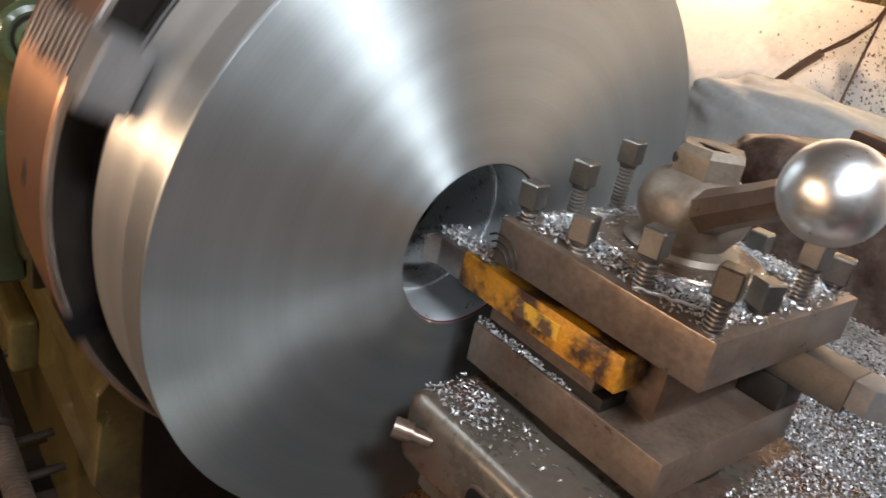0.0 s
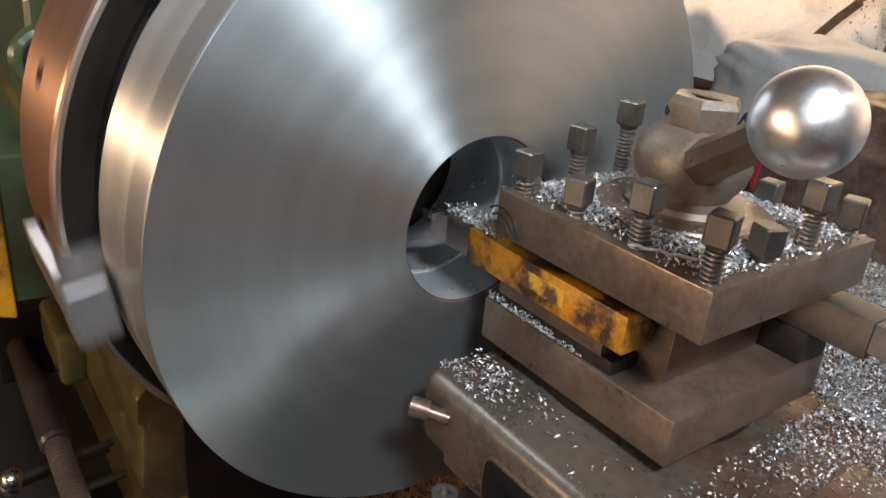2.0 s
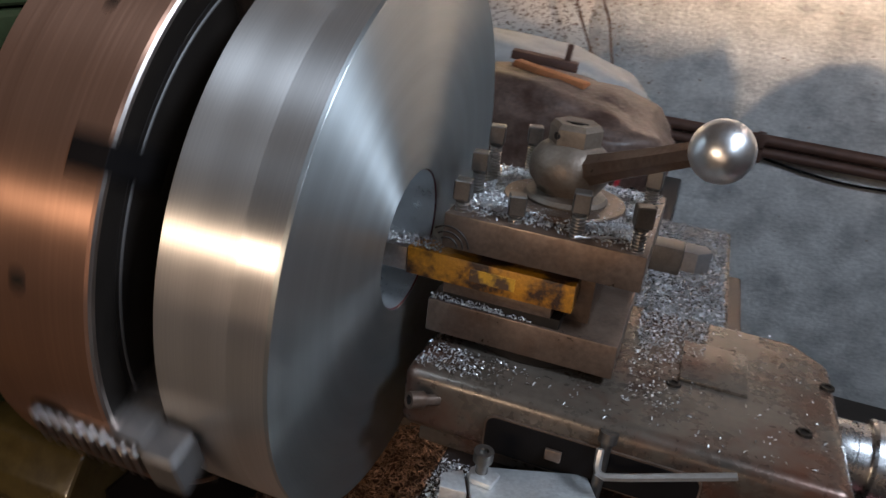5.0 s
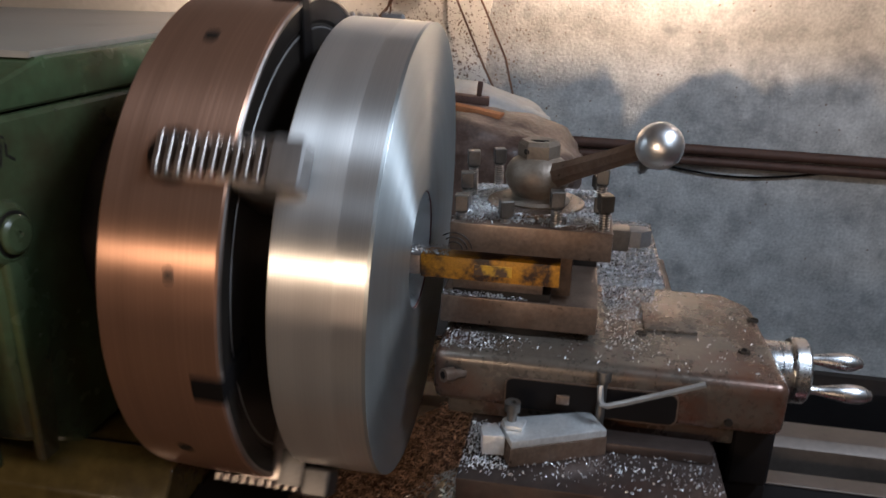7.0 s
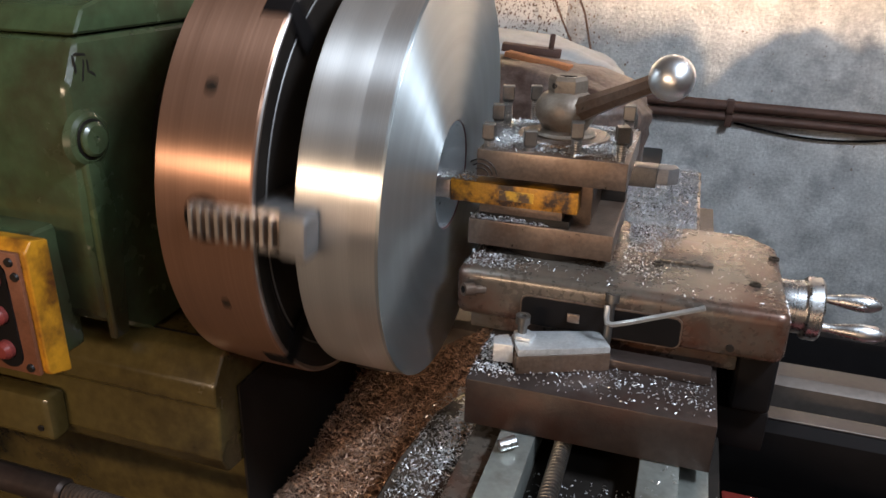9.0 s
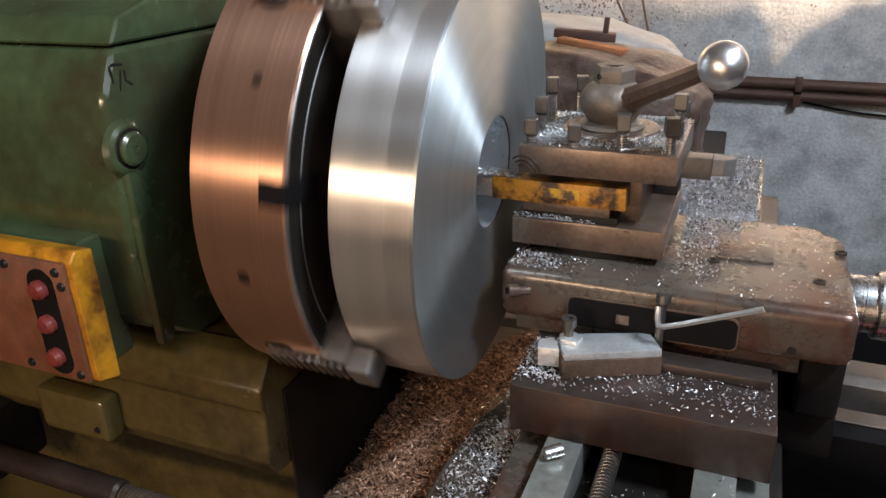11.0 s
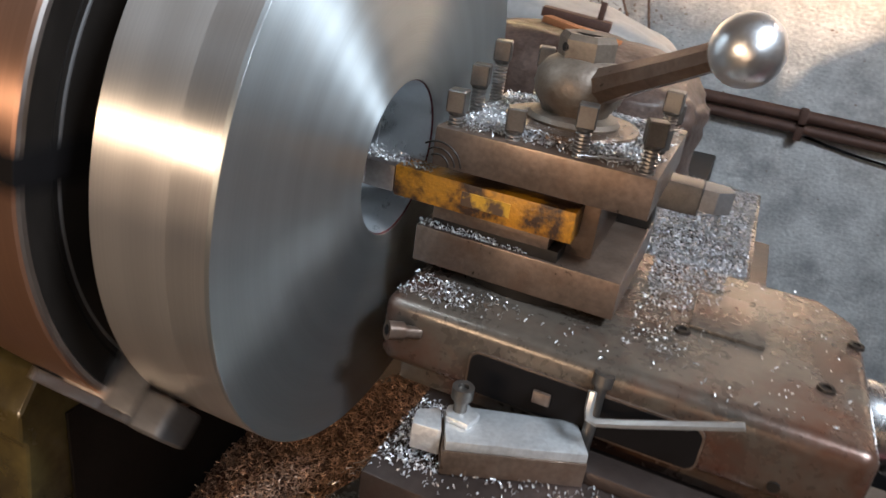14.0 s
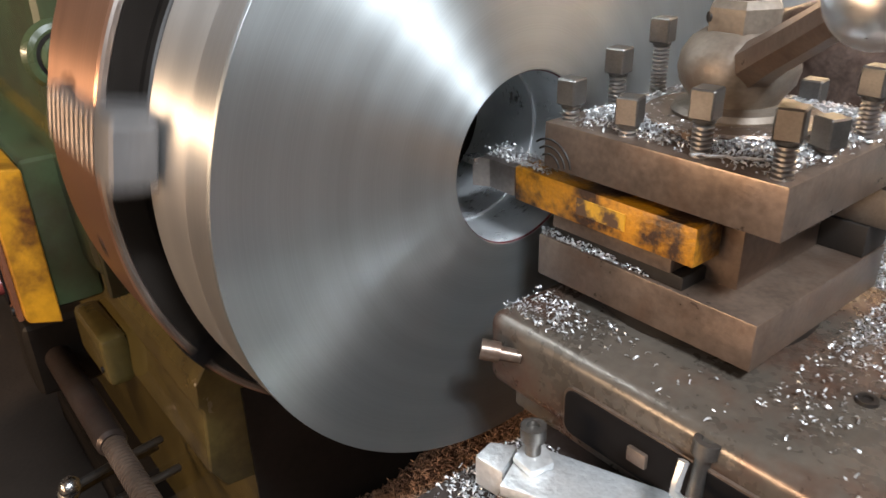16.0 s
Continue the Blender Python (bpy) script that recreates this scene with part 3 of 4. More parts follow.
# black disc on the screw end stands in for the shaded socket
part("screw_socket_shade", bm_tube([(0.0296, 0.0396, 0.9364), (0.0287, 0.0387, 0.9366)], 0.0052, 6), M_BLACK, cs)
for x, y in ((0.272, 0.168), (0.427, 0.245), (0.397, 0.142)):
    part("screw", bm_move(bm_lathe([(0, 0), (0.0078, 0), (0.0072, 0.003), (0.004, 0.003), (0.004, 0.001), (0, 0.001)], 18), pose(x, y, 0.9582)), M_DARK, cs)
part("side_screw", bm_move(bm_lathe([(0, 0), (0.005, 0), (0.005, 0.003), (0, 0.003)], 16), pose(0.372, 0.0605, 0.904, 90)), M_DARK, cs)
dial = part("dial", bm_move(bm_lathe([(0, 0.0), (0.036, 0.0), (0.0365, 0.002), (0.0365, 0.014), (0.0355, 0.015), (0.0355, 0.018), (0.037, 0.019), (0.037, 0.032), (0, 0.032)], 56, "X"), pose(0.437, 0.2, 0.912)), M_BRIGHT, cs, "bright steel dial sleeve")
part("dial_ring", bm_move(bm_lathe([(0, 0.0), (0.042, 0.0), (0.044, 0.003), (0.044, 0.018), (0.041, 0.021), (0, 0.021)], 56, "X"), pose(0.469, 0.2, 0.912)), M_BRIGHT, dial)
for y, z in ((0.175, 0.898), (0.222, 0.920)):
    part("crank_handle", bm_move(bm_lathe([(0, 0), (0.006, 0), (0.006, 0.006), (0.0055, 0.012), (0.009, 0.030), (0.0125, 0.052), (0.0115, 0.068), (0.006, 0.079), (0, 0.082)], 24, "X"), pose(0.489, y, z)), M_BRIGHT, cs, "polished steel crank handle")

# ---- tool post ----
post = thing("tool_post", "square four-way steel tool post of brown oxidised steel", "tool post")
part("top_plate", bm_box(0.020, 0.220, 0.115, 0.315, 1.073, 1.110, 0.0018), M_POST, post)
part("core", bm_box(0.056, 0.175, 0.157, 0.273, 1.0065, 1.074, 0.002), M_POST, post)
part("lower_plate", bm_box(0.009, 0.2110, 0.1235, 0.315, 0.9695, 1.007, 0.0018), M_POST, post)
# swivel base in near-black: the recess shadow is put into its colour
part("shaded_swivel_base", bm_move(bm_lathe([(0, 0), (0.09, 0), (0.09, 0.0125), (0, 0.0125)], 48), pose(0.117, 0.216, 0.9575)), M_DARK, post)
part("washer", bm_move(bm_lathe([(0.036, 0), (0.064, 0), (0.0655, 0.002), (0.0655, 0.007), (0.064, 0.009), (0.036, 0.009)], 56), pose(0.12, 0.212, 1.1095)), M_POST, post, "thick steel washer ring")
for k in range(3):
    r = 0.011 + 0.006 * k
    part("wear_arc", bm_tube([(0.026 + r * math.cos(a), 0.1148, 1.0735 + r * math.sin(a)) for a in [radians(8 + 15 * i) for i in range(9)]], 0.0009, 6), M_DARK, post)
BOLTS = [(0.032, 0.131, 1.143), (0.030, 0.188, 1.158), (0.030, 0.243, 1.175), (0.088, 0.131, 1.139), (0.150, 0.128, 1.156), (0.208, 0.127, 1.155), (0.206, 0.185, 1.137), (0.206, 0.240, 1.161), (0.204, 0.300, 1.139), (0.136, 0.302, 1.131), (0.060, 0.300, 1.168)]
rngb = random.Random(5)
for x, y, z in BOLTS:
    spin = Matrix.Translation((x, y, 0)) @ Matrix.Rotation(rngb.uniform(-0.35, 0.35), 4, "Z")
    b = part("clamp_bolt", bm_move(bm_join(bm_box(-0.0085, 0.0085, -0.0085, 0.0085, z - 0.0205, z, 0.0012, 1), bm_lathe([(0, z - 0.023), (0.0074, z - 0.023), (0.0082, z - 0.020), (0, z - 0.020)], 24)), spin), M_BOLT, post)
    part("thread", bm_move(bm_lathe([(r, 1.1085 + h) for r, h in thread_profile(0.0070, 0.0027, 0.0033, z - 0.0228 - 1.1085)], 20), pose(x, y, 0)), M_THREAD, b, "bright steel thread")
hd = part("handle", bm_move(bm_lathe([(0, 1.118), (0.044, 1.118), (0.045, 1.121), (0.042, 1.125), (0.032, 1.128), (0.034, 1.132), (0.041, 1.142), (0.0432, 1.152), (0.0415, 1.163), (0.035, 1.173), (0.026, 1.179), (0, 1.180)], 48), pose(0.120, 0.212, 0)), M_HUB, post, "grey-brown bulbous handle hub")
part("hub_nut", bm_move(bm_join(bm_lathe([(0, 1.176), (0.0265, 1.176), (0.0275, 1.179), (0.0275, 1.195), (0.024, 1.2005), (0.009, 1.199), (0.009, 1.196), (0, 1.196)], 6), bm_lathe([(0, 1.174), (0.0215, 1.174), (0.0215, 1.198), (0, 1.198)], 32)), pose(0.120, 0.212, 0)), M_HUB, hd)
part("nut_slot", bm_box(0.108, 0.132, 0.2095, 0.2145, 1.1975, 1.2000, 0.0005, 1), M_DARK, hd)
part("hub_pin", bm_move(bm_lathe([(0, 0), (0.004, 0), (0.004, 0.002), (0, 0.002)], 14), pose(0.106, 0.191, 1.188, 90, 0, -35)), M_DARK, hd)
part("arm", bm_tube([(0.128, 0.205, 1.150), (0.142, 0.193, 1.158), (0.170, 0.168, 1.175), (0.21, 0.132, 1.198), (0.252, 0.095, 1.223)], [0.019, 0.0175, 0.0145, 0.0125, 0.0110], 8), M_POST, hd, "brown faceted handle arm")
bl = bmesh.new()
bmesh.ops.create_uvsphere(bl, u_segments=64, v_segments=40, radius=0.0268)
part("ball_knob", bm_move(bl, pose(0.2585, 0.091, 1.2245)), M_BALL, hd, "polished aluminium ball knob")

tool = thing("boring_tool", "yellow painted square-shank boring tool with chipped paint", "cutting tool")
part("shank", bm_box(-0.018, 0.160, 0.1205, 0.1535, 1.0315, 1.0618, 0.0016), M_YELLOW, tool)
part("nose", bm_prism([(-0.0185, 0.1205), (-0.050, 0.1205), (-0.064, 0.112), (-0.067, 0.118), (-0.060, 0.146), (-0.0185, 0.1535)], 1.034, 1.0605, "XY", 0.0012), M_JAW, tool, "bare grey steel nose")
part("insert", bm_prism([(-0.060, 0.1105), (-0.0745, 0.110), (-0.072, 0.124), (-0.058, 0.124)], 1.0545, 1.0608, "XY", 0.0006), M_BRIGHT, tool, "small carbide insert")
part("label_plate", bm_box(0.052, 0.100, 0.1196, 0.1206, 1.0400, 1.0540, 0.0003, 1), M_YELLOW2, tool)
shim = thing("tool_shim", "steel packing strip under the boring tool over a black gap filler", "shim")
# near-black lower strip stands in for the shaded gap below the packing
part("strip", bm_box(0.024, 0.150, 0.1265, 0.156, 1.0072, 1.0185, 0.001), M_DARK, shim)
part("strip", bm_box(0.024, 0.140, 0.1245, 0.156, 1.0187, 1.0313, 0.001), M_POST, shim)
tool2 = thing("second_tool", "bare steel turning tool clamped in the tool post", "cutting tool")
part("shank", bm_box(0.10, 0.252, 0.277, 0.309, 1.0335, 1.0645, 0.0015), M_BOLT, tool2)
part("tip", bm_prism([(0.2522, 0.277), (0.2522, 0.309), (0.276, 0.309), (0.283, 0.290), (0.268, 0.277)], 1.040, 1.0640, "XY", 0.001), M_STEP, tool2, "ground bright tip")
# widened and near-black so that the gap beside the core stays dark
thing("tool_shim", "near-black packing strip under the turning tool, widened to darken a gap", "shim", bm=bm_box(0.090, 0.210, 0.2745, 0.314, 1.0072, 1.0332, 0.001), material=M_DARK)

# ---- tool holder and key on the cross slide ----
HB = pose(0.164, 0.021, 0.8625, 0, 0, 25)
holder = thing("tool_holder", "bright steel tool holder block lying on the cross slide", "tool holder", HB)
part("bar", bm_prism([(-0.060, -0.026), (0.062, -0.027), (0.060, 0.018), (-0.045, 0.026), (-0.060, 0.018)], 0.0, 0.025, "XY", 0.0022), M_POST, holder)
part("top_face", bm_prism([(-0.058, -0.025), (0.061, -0.026), (0.059, 0.017), (-0.044, 0.025), (-0.058, 0.017)], 0.0250, 0.0345, "XY", 0.0015), M_HOLDER, holder, "bright scratched top face")
part("nose", bm_prism([(-0.061, -0.012), (-0.061, 0.020), (-0.082, 0.016), (-0.086, -0.004)], 0.008, 0.034, "XY", 0.002), M_HOLDER, holder)
part("clamp", bm_prism([(-0.058, 0.000), (-0.040, -0.010), (-0.028, 0.006), (-0.040, 0.022), (-0.056, 0.016)], 0.0346, 0.041, "XY", 0.002), M_HOLDER, holder)
part("clamp_screw", bm_move(bm_lathe([(0, 0.0), (0.006, 0.0), (0.006, 0.012), (0.0095, 0.013), (0.0095, 0.024), (0.005, 0.024), (0.005, 0.020), (0, 0.020)], 24), pose(-0.046, 0.010, 0.041)), M_BOLT, holder, "grey socket head screw")
part("end_bolt", bm_move(bm_lathe([(0, 0.0), (0.0055, 0.0), (0.0055, 0.080), (0.009, 0.081), (0.009, 0.092), (0.004, 0.092), (0.004, 0.088), (0, 0.088)], 20), pose(0.064, 0.002, -0.0005, -6, 4, 0)), M_BOLT, holder, "long grey bolt")
key = thing("hex_key", "bright steel hex key resting on the tool holder", "hex key", bm=bm_tube([(0.2185, 0.043, 0.944), (0.2195, 0.037, 0.930), (0.2215, 0.032, 0.9255), (0.228, 0.0305, 0.9245), (0.250, 0.0305, 0.9325), (0.334, 0.030, 0.967)], 0.0037, 6), material=M_KEY, smooth=25)
thing("steel_offcut", "small bright cylindrical steel offcut on the cross way", "offcut", bm=bm_move(bm_lathe([(0, 0), (0.0065, 0), (0.0075, 0.001), (0.0075, 0.022), (0.006, 0.023), (0, 0.023)], 24, "X"), pose(0.120, -0.100, 0.8045, 0, -8, 35)), material=M_BRIGHT)

# ---- against the wall ----
rngs = random.Random(21)
sv, sf = [], []
for k in range(2600):
    cx, cz = rngs.gauss(-0.36, 0.17), rngs.gauss(1.16, 0.13)
    if k % 8 == 0:
        cx, cz = rngs.uniform(-0.6, 1.5), rngs.uniform(0.45, 1.5)
    rs, b0 = 0.0012 + 0.0028 * rngs.random() ** 3, len(sv)
    for q in range(6):
        rq = rs * rngs.uniform(0.6, 1.3)
        sv.append((cx + rq * math.cos(q * 1.047), 2.0442, cz + rq * 1.3 * math.sin(q * 1.047)))
    sf.append(tuple(range(b0, b0 + 6)))
splat = bpy.data.meshes.new("oil_spots")
splat.from_pydata(sv, [], sf)
splat.materials.append(M_SPOT)
tagged(new("oil_spots", splat), "brown oil splashes dried on the wall", "stains", kind="stuff")

for z, x0, rad in ((0.848, -1.5, 0.019), (0.808, -1.5, 0.017)):
    p = thing("wall_pipe", "rusty brown steel pipe along the wall", "pipe", group="pipes on the wall", bm=bm_tube([(x0, 2.020, z + 0.025), (-0.2, 2.022, z + 0.006), (0.5, 2.020, z - 0.002), (1.2, 2.022, z - 0.014), (2.6, 2.020, z - 0.03)], rad, 16), material=M_PIPE)
    for x in (-0.7, 0.43, 1.6):
        part("pipe_clip", bm_box(x - 0.012, x + 0.012, 1.999, 2.049, z - 0.034, z + 0.02, 0.003), M_PIPE, p)
thing("wall_cable", "thin dark cable sagging below the pipe", "cable", bm=bm_tube([(0.45 + 0.06 * i, 2.035, 0.785 - 0.035 * math.sin(math.pi * i / 10)) for i in range(11)], 0.004, 8), material=M_BLACK)


def sack(name, label, m, a, b, c, material, seed):
    bm = bmesh.new()
    bmesh.ops.create_icosphere(bm, subdivisions=5, radius=1.0)
    for v in bm.verts:
        p = v.co
        q = Vector([math.copysign(abs(t) ** 0.62, t) for t in p])
        k = noise.noise(q * 1.6 + Vector((seed, 0, 0))) * 0.10 + noise.noise(q * 5 + Vector((0, seed, 0))) * 0.035
        crease = abs(noise.noise(Vector((q.x * 3 + seed, q.y * 1.2, q.z * 7)))) * 0.05
        q *= 1 + k - crease
        v.co = Vector((q.x * a, q.y * b, max(q.z, -0.86) * c))
    return thing(name, label, "sack", m, group="sacks on the ledge", bm=bm, material=material, smooth=60)


s1 = sack("sack", "dusty brown printed plastic sack, full and lying down", pose(-0.17, 1.36, 0.850, 0, 4, -8), 0.36, 0.19, 0.205, M_BAG, 3)
s2 = sack("sack", "white plastic sack with printed symbols, lying behind", pose(-0.37, 1.70, 0.885, 0, 5, -4), 0.50, 0.15, 0.215, M_WHITEBAG, 8)


# prints lie just off the cloth, facing the machine
def print_on(parent, name, bm, material, label=""):
    return part(name, bm, material, parent, label)


def tri_mark(s):
    out = []
    for k in range(3):
        a0, a1 = radians(90 + 120 * k), radians(210 + 120 * k)
        out.append(bm_tube([(s * math.cos(a0) * 0.9, 0, s * math.sin(a0) * 0.9), (s * math.cos(a1) * 0.9, 0, s * math.sin(a1) * 0.9)], 0.003, 6))
    return bm_join(*out)


def square_mark(s):
    c = [(s, 0, 0), (0, 0, s), (-s, 0, 0), (0, 0, -s), (s, 0, 0)]
    return bm_join(bm_tube(c, 0.003, 6), bm_box(-s * 0.3, s * 0.3, -0.001, 0.001, -s * 0.3, s * 0.3, 0))


print_on(s2, "recycling_mark", bm_move(tri_mark(0.024), pose(0.085, -0.136, 0.145, -40)), M_DARK)
print_on(s2, "diamond_mark", bm_move(square_mark(0.022), pose(0.165, -0.138, 0.125, -40)), M_BLUE)
print_on(s2, "diamond_mark", bm_move(square_mark(0.020), pose(0.245, -0.137, 0.105, -40)), M_DARK)
print_on(s2, "red_mark", bm_move(bm_prism([(-0.03, 0), (0.03, 0), (0, 0.03)], -0.001, 0.001, "XZ"), pose(0.035, -0.140, 0.085, -20)), M_RED)
for x in (-0.23, -0.205):
    print_on(s1, "red_stripe", bm_box(x, x + 0.012, -0.186, -0.182, -0.03, 0.13, 0.001), M_RED)
print_on(s1, "red_stripe", bm_box(0.275, 0.287, -0.172, -0.168, -0.12, 0.06, 0.001), M_RED)
print_on(s1, "red_stripe", bm_box(0.20, 0.287, -0.176, -0.172, -0.125, -0.113, 0.001), M_RED)
for k in range(6):
    print_on(s1, "print_bar", bm_box(0.305 + 0.008 * (k % 2), 0.325, -0.160, -0.156, -0.10 + 0.024 * k, -0.085 + 0.024 * k, 0.001), M_DARK)
print_on(s1, "blue_mark", bm_move(bm_lathe([(0.02, -0.001), (0.036, -0.001), (0.036, 0.001), (0.02, 0.001)], 32, "Z", True), pose(-0.30, -0.150, 0.07, 80, 0, -40)), M_BLUE)
thing("rusty_plank", "rust-orange strip of wood on top of the sack", "plank", bm=bm_move(bm_box(-0.10, 0.10, -0.02, 0.02, -0.008, 0.008, 0.003), pose(-0.14, 1.33, 1.058, 0, 7, -12)), material=M_RUST)
thing("iron_stub", "dark iron bracket with an upright pin on the sack", "bracket", bm=bm_move(bm_join(bm_box(-0.09, 0.09, -0.025, 0.025, -0.012, 0.012, 0.004), bm_box(0.05, 0.066, -0.008, 0.008, 0.01, 0.055, 0.003)), pose(-0.19, 1.47, 1.068, 0, 5, 8)), material=M_PIPE)

lamp = thing("flood_lamp", "small wall flood lamp in a yellowed metal housing", "lamp", pose(-0.50, 1.93, 1.40))
part("housing", bm_box(-0.145, 0.14, -0.06, 0.08, -0.035, 0.07, 0.008), M_HOUSING, lamp)
part("glass", bm_box(-0.125, 0.12, -0.0645, -0.0605, -0.025, 0.055, 0.001), M_GLOW, lamp, "glowing lamp glass")
for k in range(7):
    part("fin", bm_box(-0.13 + 0.04 * k, -0.125 + 0.04 * k, -0.055, 0.07, -0.048, -0.0352, 0.001), M_HOUSING, lamp)
part("bracket", bm_box(-0.02, 0.02, 0.0805, 0.115, -0.02, 0.03, 0.003), M_PIPE, lamp)
thing("lamp_cable", "thick brown taped cable hanging below the lamp", "cable", bm=bm_tube([(-0.80, 1.96, 0.985), (-0.775, 1.95, 1.04), (-0.735, 1.95, 1.10), (-0.69, 1.945, 1.15), (-0.64, 1.94, 1.20)], 0.013, 12), material=M_CORD)
thing("lamp_wire", "thin brown wire from the lamp to the taped cable", "wire", group="wires of the lamp", bm=bm_tube([(-0.64, 1.94, 1.20), (-0.58, 1.94, 1.245), (-0.53, 1.93, 1.30), (-0.51, 1.93, 1.36)], 0.004, 8), material=M_CORD)
thing("lamp_wire", "thin brown wire from the lamp to the taped cable", "wire", group="wires of the lamp", bm=bm_tube([(-0.64, 1.94, 1.205), (-0.575, 1.94, 1.262), (-0.52, 1.93, 1.315), (-0.50, 1.93, 1.36)], 0.004, 8), material=M_CORD)
for pts in (((-0.515, 1.94, 1.36), (-0.53, 1.945, 1.22), (-0.54, 1.95, 1.10), (-0.545, 1.95, 1.02)), ((-0.29, 1.95, 1.60), (-0.30, 1.95, 1.37), (-0.18, 1.94, 1.115), (-0.03, 1.92, 0.83), (0.10, 1.88, 0.66)), ((-0.22, 1.96, 1.60), (-0.215, 1.96, 1.37), (-0.105, 1.95, 1.145), (-0.05, 1.95, 0.93))):
    thing("hanging_cord", "thin brown cord hanging down the wall", "cord", group="cords on the wall", bm=bm_tube(pts, 0.0042, 8), material=M_CORD)

# unseen ragged sheet, added to cut the lamp light on the wall
lip = [(-2.2, 1.40)] + [(-2.2 + 0.005 * i, 1.828 + 0.009 * noise.noise(Vector((i * 0.16, 3.1, 0))) + 0.006 * noise.noise(Vector((i * 0.55, 9.1, 0)))) for i in range(961)] + [(2.6, 1.40)]
shelf = thing("light_baffle", "unseen ragged dark sheet, added to cut the light on the wall", "shelf", bm=bm_prism(lip, 1.556, 1.560, "XY"), material=M_DARK)
for x in (-2.0, -0.3, 2.4):
    part("hanger", bm_tube([(x, 1.45, 1.5605), (x, 1.45, 3.0)], 0.01, 10), M_DARK, shelf)
# unseen holders for the wall lights above the sheet
for x in (-1.10, 0.02, 0.52, 1.60):
    hood = thing("wall_pool_lamp", "unseen bare lamp on its cable, set for the warm wall pools", "lamp", pose(x, 1.80, 0), group="work lamps")
    part("bulb_holder", bm_lathe([(0, 1.65), (0.012, 1.65), (0.019, 1.67), (0.019, 1.70), (0.008, 1.72), (0.004, 1.73), (0.004, 3.0), (0, 3.0)], 24), M_DARK, hood)
# lamp body added for the disc fill; none is known here
pend = thing("disc_fill_lamp", "added unseen lamp on a cord, there to brighten the disc", "lamp", pose(1.30, 1.25, 0))
part("shade", bm_lathe([(0.02, 2.74), (0.06, 2.73), (0.10, 2.69), (0.115, 2.665), (0.112, 2.665), (0.097, 2.688), (0.058, 2.725), (0.02, 2.735)], 40, "Z", True), M_DARK, pend, "small dark metal shade")
part("cord", bm_tube([(0, 0, 2.735), (0, 0, 3.0)], 0.004, 8), M_CORD, pend)
for eye, aim, sx, sy, watts in TUBES:
    m = look(eye, aim)
    tube = thing("tube_lamp", "short tube lamp in a plain metal case under the ceiling", "lamp", m, group="tube lamps")
    part("case", bm_box(-sx / 2 - 0.03, sx / 2 + 0.03, -sy / 2 - 0.02, sy / 2 + 0.02, 0.012, 0.06, 0.004), M_HOUSING, tube)
    part("hanger", bm_move(bm_tube([(0, 0, 0), (0, 0, 3.0 - eye[2])], 0.008, 8), m.to_quaternion().to_matrix().to_4x4().inverted() @ pose(0, 0, 0.03)), M_DARK, tube)

# ---- chips ----


def in_box(x0, x1, y0, y1, z, bias=None, skip=None):
    def place(rng):
        while True:
            x, y = rng.uniform(x0, x1), rng.uniform(y0, y1)
            if skip and skip(x, y):
                continue
            d = bias(x, y) if bias else 1
            if rng.random() < d:
                return x, y, z + rng.random() ** 2 * 0.006 * min(1, d * 1.4)
    return place


def heap_z(x, y):
    t = min(1, max(0, (x + 0.33) / 0.37))
    return 0.50 + 0.235 * t ** 1.2 + 0.012 * noise.noise(Vector((x * 14, y * 14, 0))) - 0.06 * max(0, (-0.05 - y)) / 0.3 + 0.16 * max(0, y - 0.12)


hb = bmesh.new()
bmesh.ops.create_grid(hb, x_segments=60, y_segments=80, size=0.5)
for v in hb.verts:
    v.co.x, v.co.y = -0.267 + (v.co.x + 0.5) * 0.325, -0.38 + (v.co.y + 0.5) * 0.93
    v.co.z = heap_z(v.co.x, v.co.y) - 0.004
tagged(new("chip_heap_bed", finish(hb, "chip_heap_bed", M_PIPE, 60)), "packed brown chips in the pan under the chuck", "metal chips", kind="stuff")


def heap(rng):
    x, y = rng.uniform(-0.265, 0.056), rng.uniform(-0.36, 0.55)
    return x, y, heap_z(x, y) + rng.random() * 0.006


def round_hub(x, y):
    return math.hypot(x - 0.12, y - 0.212) < 0.040 or any(math.hypot(x - a, y - b) < 0.009 for a, b, c in BOLTS)


def post_bias(x, y):
    e = min(x - 0.02, 0.22 - x, y - 0.115, 0.315 - y)
    return min(1.0, 0.04 + max(0, e - 0.006) * 30) * (0.45 if y < 0.145 else 1.0)


chips("chip_heap", "loose heap of brown steel chips under the chuck", 22000, heap, M_RUSTCHIP, (0.010, 0.024), seed=2)
def heap_right(rng):
    x, y = 0.05 - abs(rng.gauss(0, 0.035)), rng.uniform(-0.25, 0.12)
    return x, y, heap_z(x, y) + 0.004 + rng.random() * 0.006


chips("bright_chips_on_heap", "bright fresh steel chips on the edge of the heap", 1500, heap_right, M_CHIP, (0.010, 0.022), seed=15)
chips("chips_on_wing", "bright steel chips on the carriage wing", 2600, in_box(-0.005, 0.108, -0.38, 0.02, 0.741, lambda x, y: min(1, max(0.1, 1.1 - abs(y + 0.09) * 4))), M_CHIP, (0.005, 0.010), seed=3)
chips("chips_in_channel", "steel chips in the channel beside the screw", 500, in_box(0.158, 0.282, -0.38, -0.06, 0.7455), M_CHIP, seed=4)
chips("chips_on_cross_way", "few steel chips on the cross way", 26, in_box(0.286, 0.328, -0.3, -0.06, 0.7965), M_CHIP, (0.005, 0.010), seed=14)
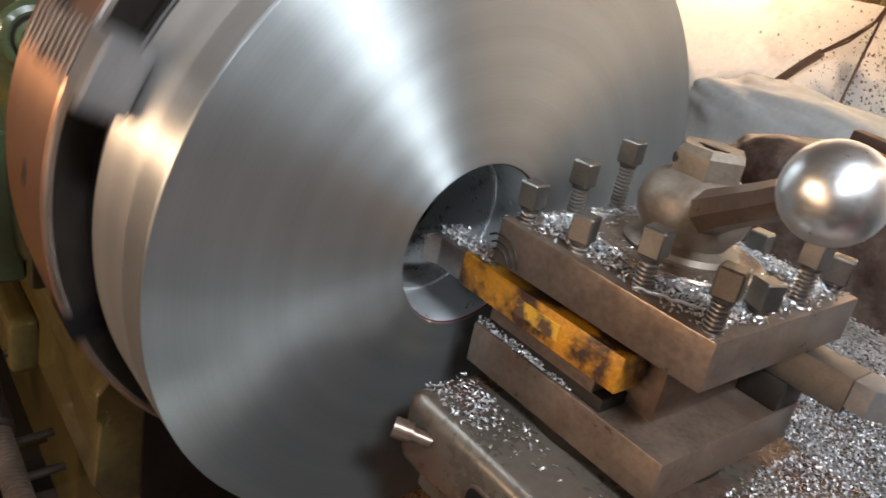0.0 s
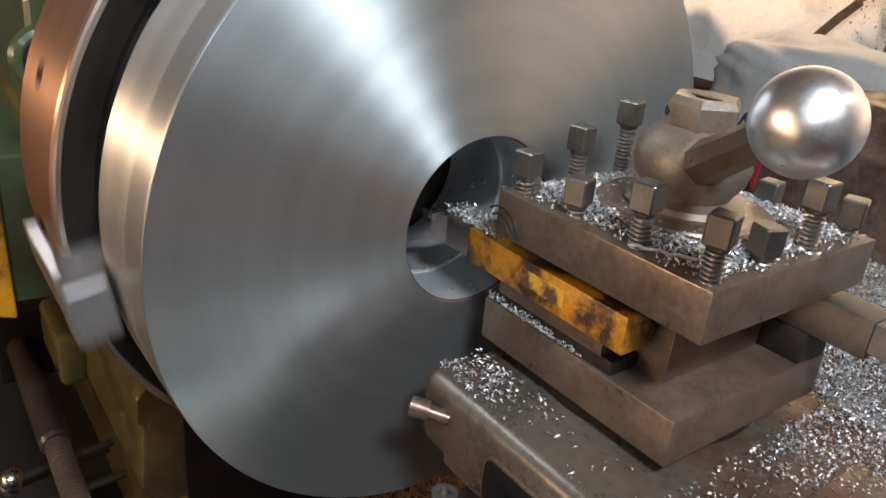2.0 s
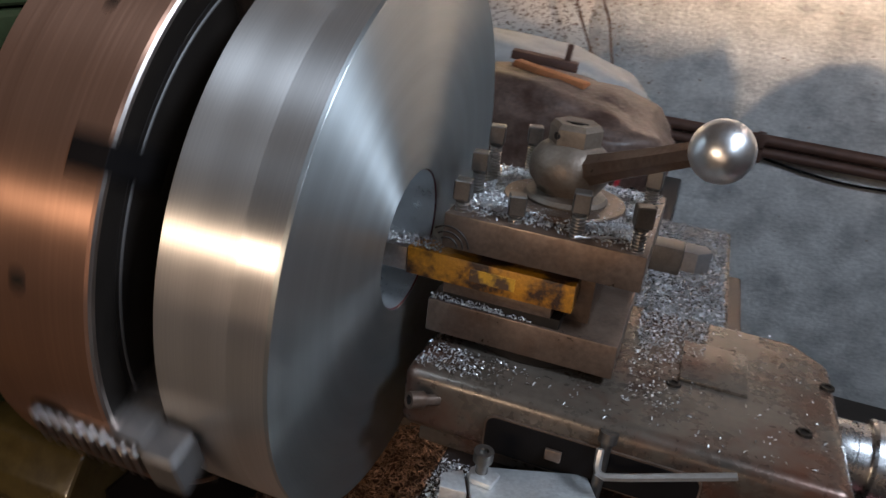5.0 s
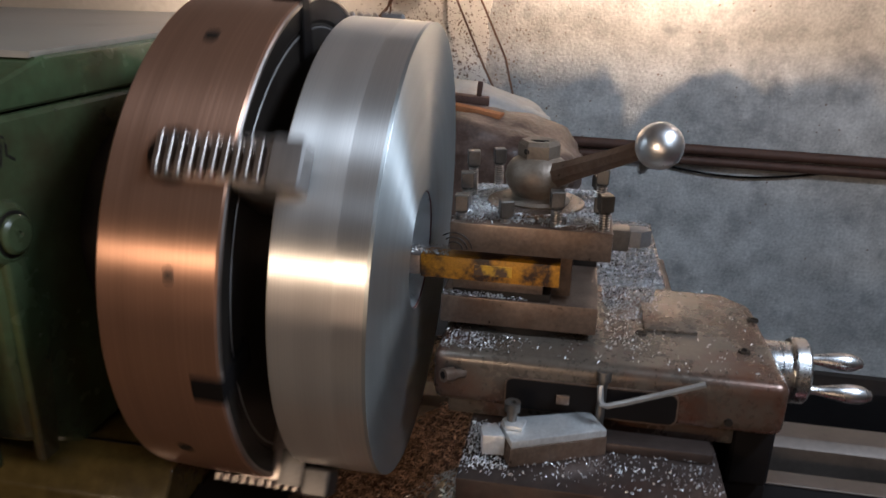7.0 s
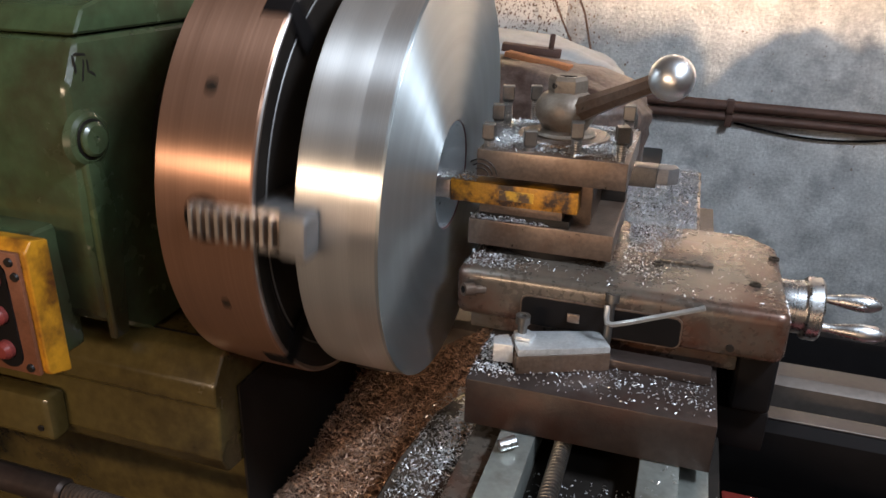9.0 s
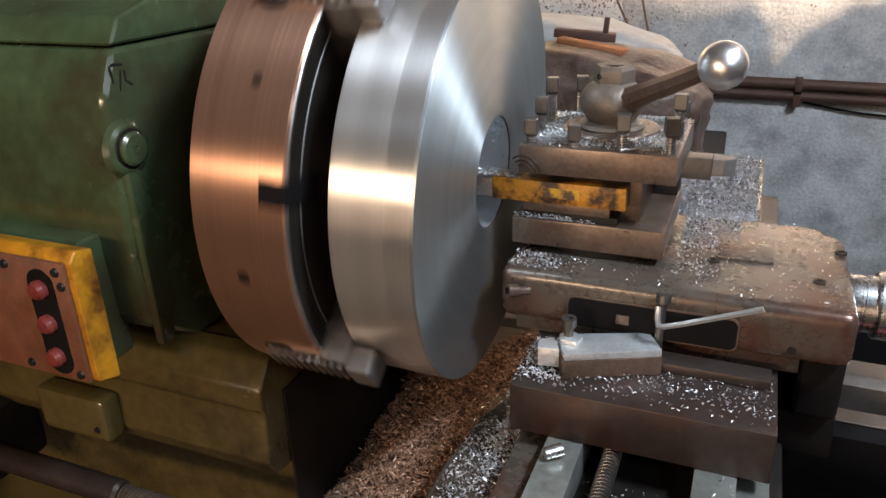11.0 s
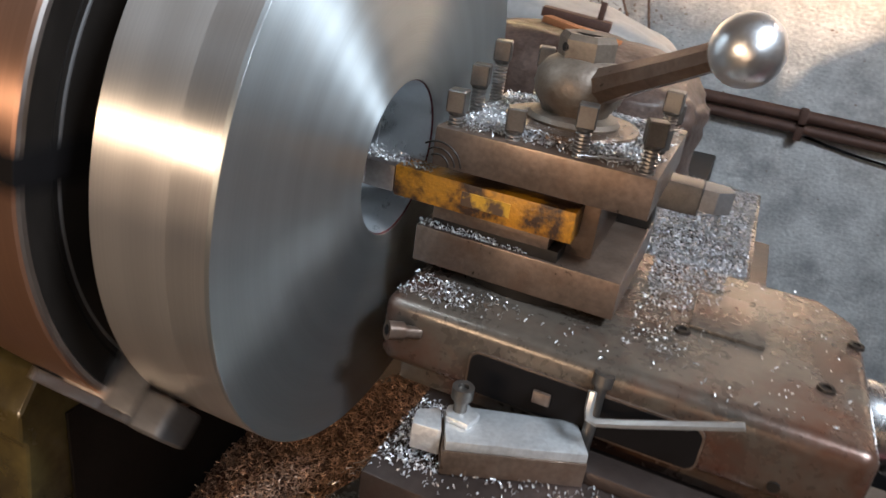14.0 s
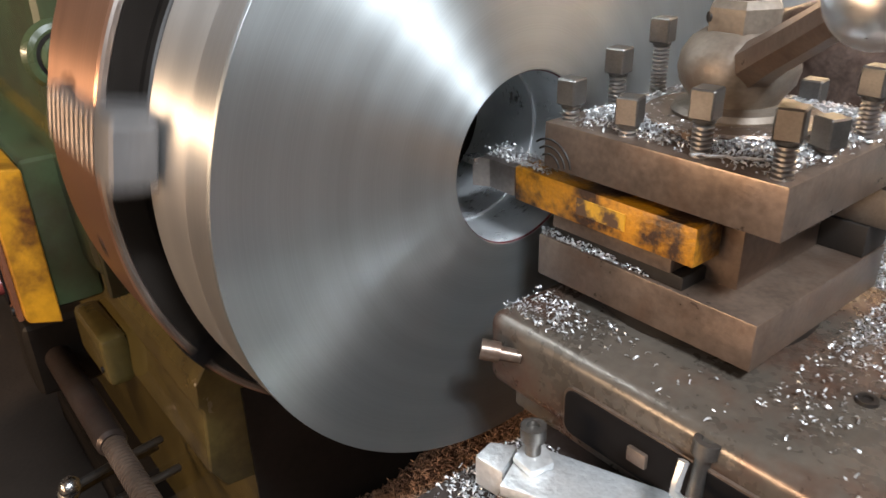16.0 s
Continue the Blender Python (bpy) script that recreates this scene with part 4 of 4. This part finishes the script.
chips("chips_on_cross_slide", "bright steel chips on the cross slide", 1300, in_box(0.066, 0.36, -0.05, 0.058, 0.8625, lambda x, y: (1.0 if x < 0.12 and y > -0.035 else (0.18 if y > -0.016 - 0.1 * abs(x - 0.2) else 0.05) if x > 0.12 else 0.15), lambda x, y: abs((x - 0.164) * math.cos(0.436) + (y - 0.021) * math.sin(0.436)) < 0.06 and abs((y - 0.021) * math.cos(0.436) - (x - 0.164) * math.sin(0.436)) < 0.026), M_CHIP, (0.004, 0.008), seed=5)
chips("chips_on_compound", "bright steel chips on the compound slide", 330, in_box(0.02, 0.42, 0.070, 0.117, 0.9585, lambda x, y: 1.0 if x < 0.07 else max(0.03, 0.5 - (x - 0.07) * 7)), M_CHIP, (0.004, 0.009), seed=6)
chips("chips_on_compound", "scattered steel chips on the compound slide", 420, in_box(0.225, 0.43, 0.075, 0.34, 0.9590, lambda x, y: max(0.06, 1 - (x - 0.225) * 14) if y > 0.11 else 0.05), M_CHIP, (0.003, 0.007), seed=7)
chips("chips_on_deck", "thick layer of steel chips behind the tool post", 24000, in_box(0.025, 0.322, 0.335, 0.74, 0.939, lambda x, y: 1.0 if y < 0.66 else 0.7), M_DULLCHIP, (0.003, 0.009), seed=8)
chips("chips_beside_post", "steel chips between tool post and deck", 1200, in_box(0.222, 0.30, 0.20, 0.345, 0.9590, lambda x, y: min(1, max(0.1, (y - 0.18) * 8))), M_DULLCHIP, (0.003, 0.007), seed=9)
chips("chips_on_post", "bright steel chips piled on the tool post", 11500, in_box(0.022, 0.218, 0.117, 0.313, 1.1105, post_bias, round_hub), M_CHIP, (0.004, 0.009), seed=10)
chips("chips_on_tool", "fine steel chips on top of the boring tool", 420, in_box(-0.058, 0.018, 0.122, 0.150, 1.0615), M_CHIP, (0.003, 0.007), seed=11)
chips("chips_on_lower_plate", "fine steel chips on the lower plate", 260, in_box(0.012, 0.12, 0.1245, 0.1262, 1.0072, lambda x, y: 1 if x < 0.09 else 0.4), M_CHIP, (0.003, 0.006), seed=12)
thing("long_chip", "single long curled steel chip on the tool post edge", "metal chip", bm=bm_tube([(0.150 + 0.0045 * i, 0.118 + 0.0028 * i + 0.0012 * math.sin(i * 2.1), 1.1125 + 0.0012 * abs(math.sin(i * 1.3))) for i in range(10)], 0.0013, 6), material=M_CHIP)


def motions():
    rows = []
    for i in range(161):
        t = i * 0.1
        th = -26.1 - 152.55 * (t - 8) + float(np.interp(t, (0, 2.5, 3.5, 6.5, 8, 9.5, 10, 12.5, 13, 15, 16), (0, 4, 0, -4, 0, 3, -1.5, -3, -0.5, 4, -1)))
        rows.append((t, AX @ Matrix.Rotation(radians(90 - th), 4, "X")))
    walk(chuck, rows)
    walk(disc, rows)


motions()
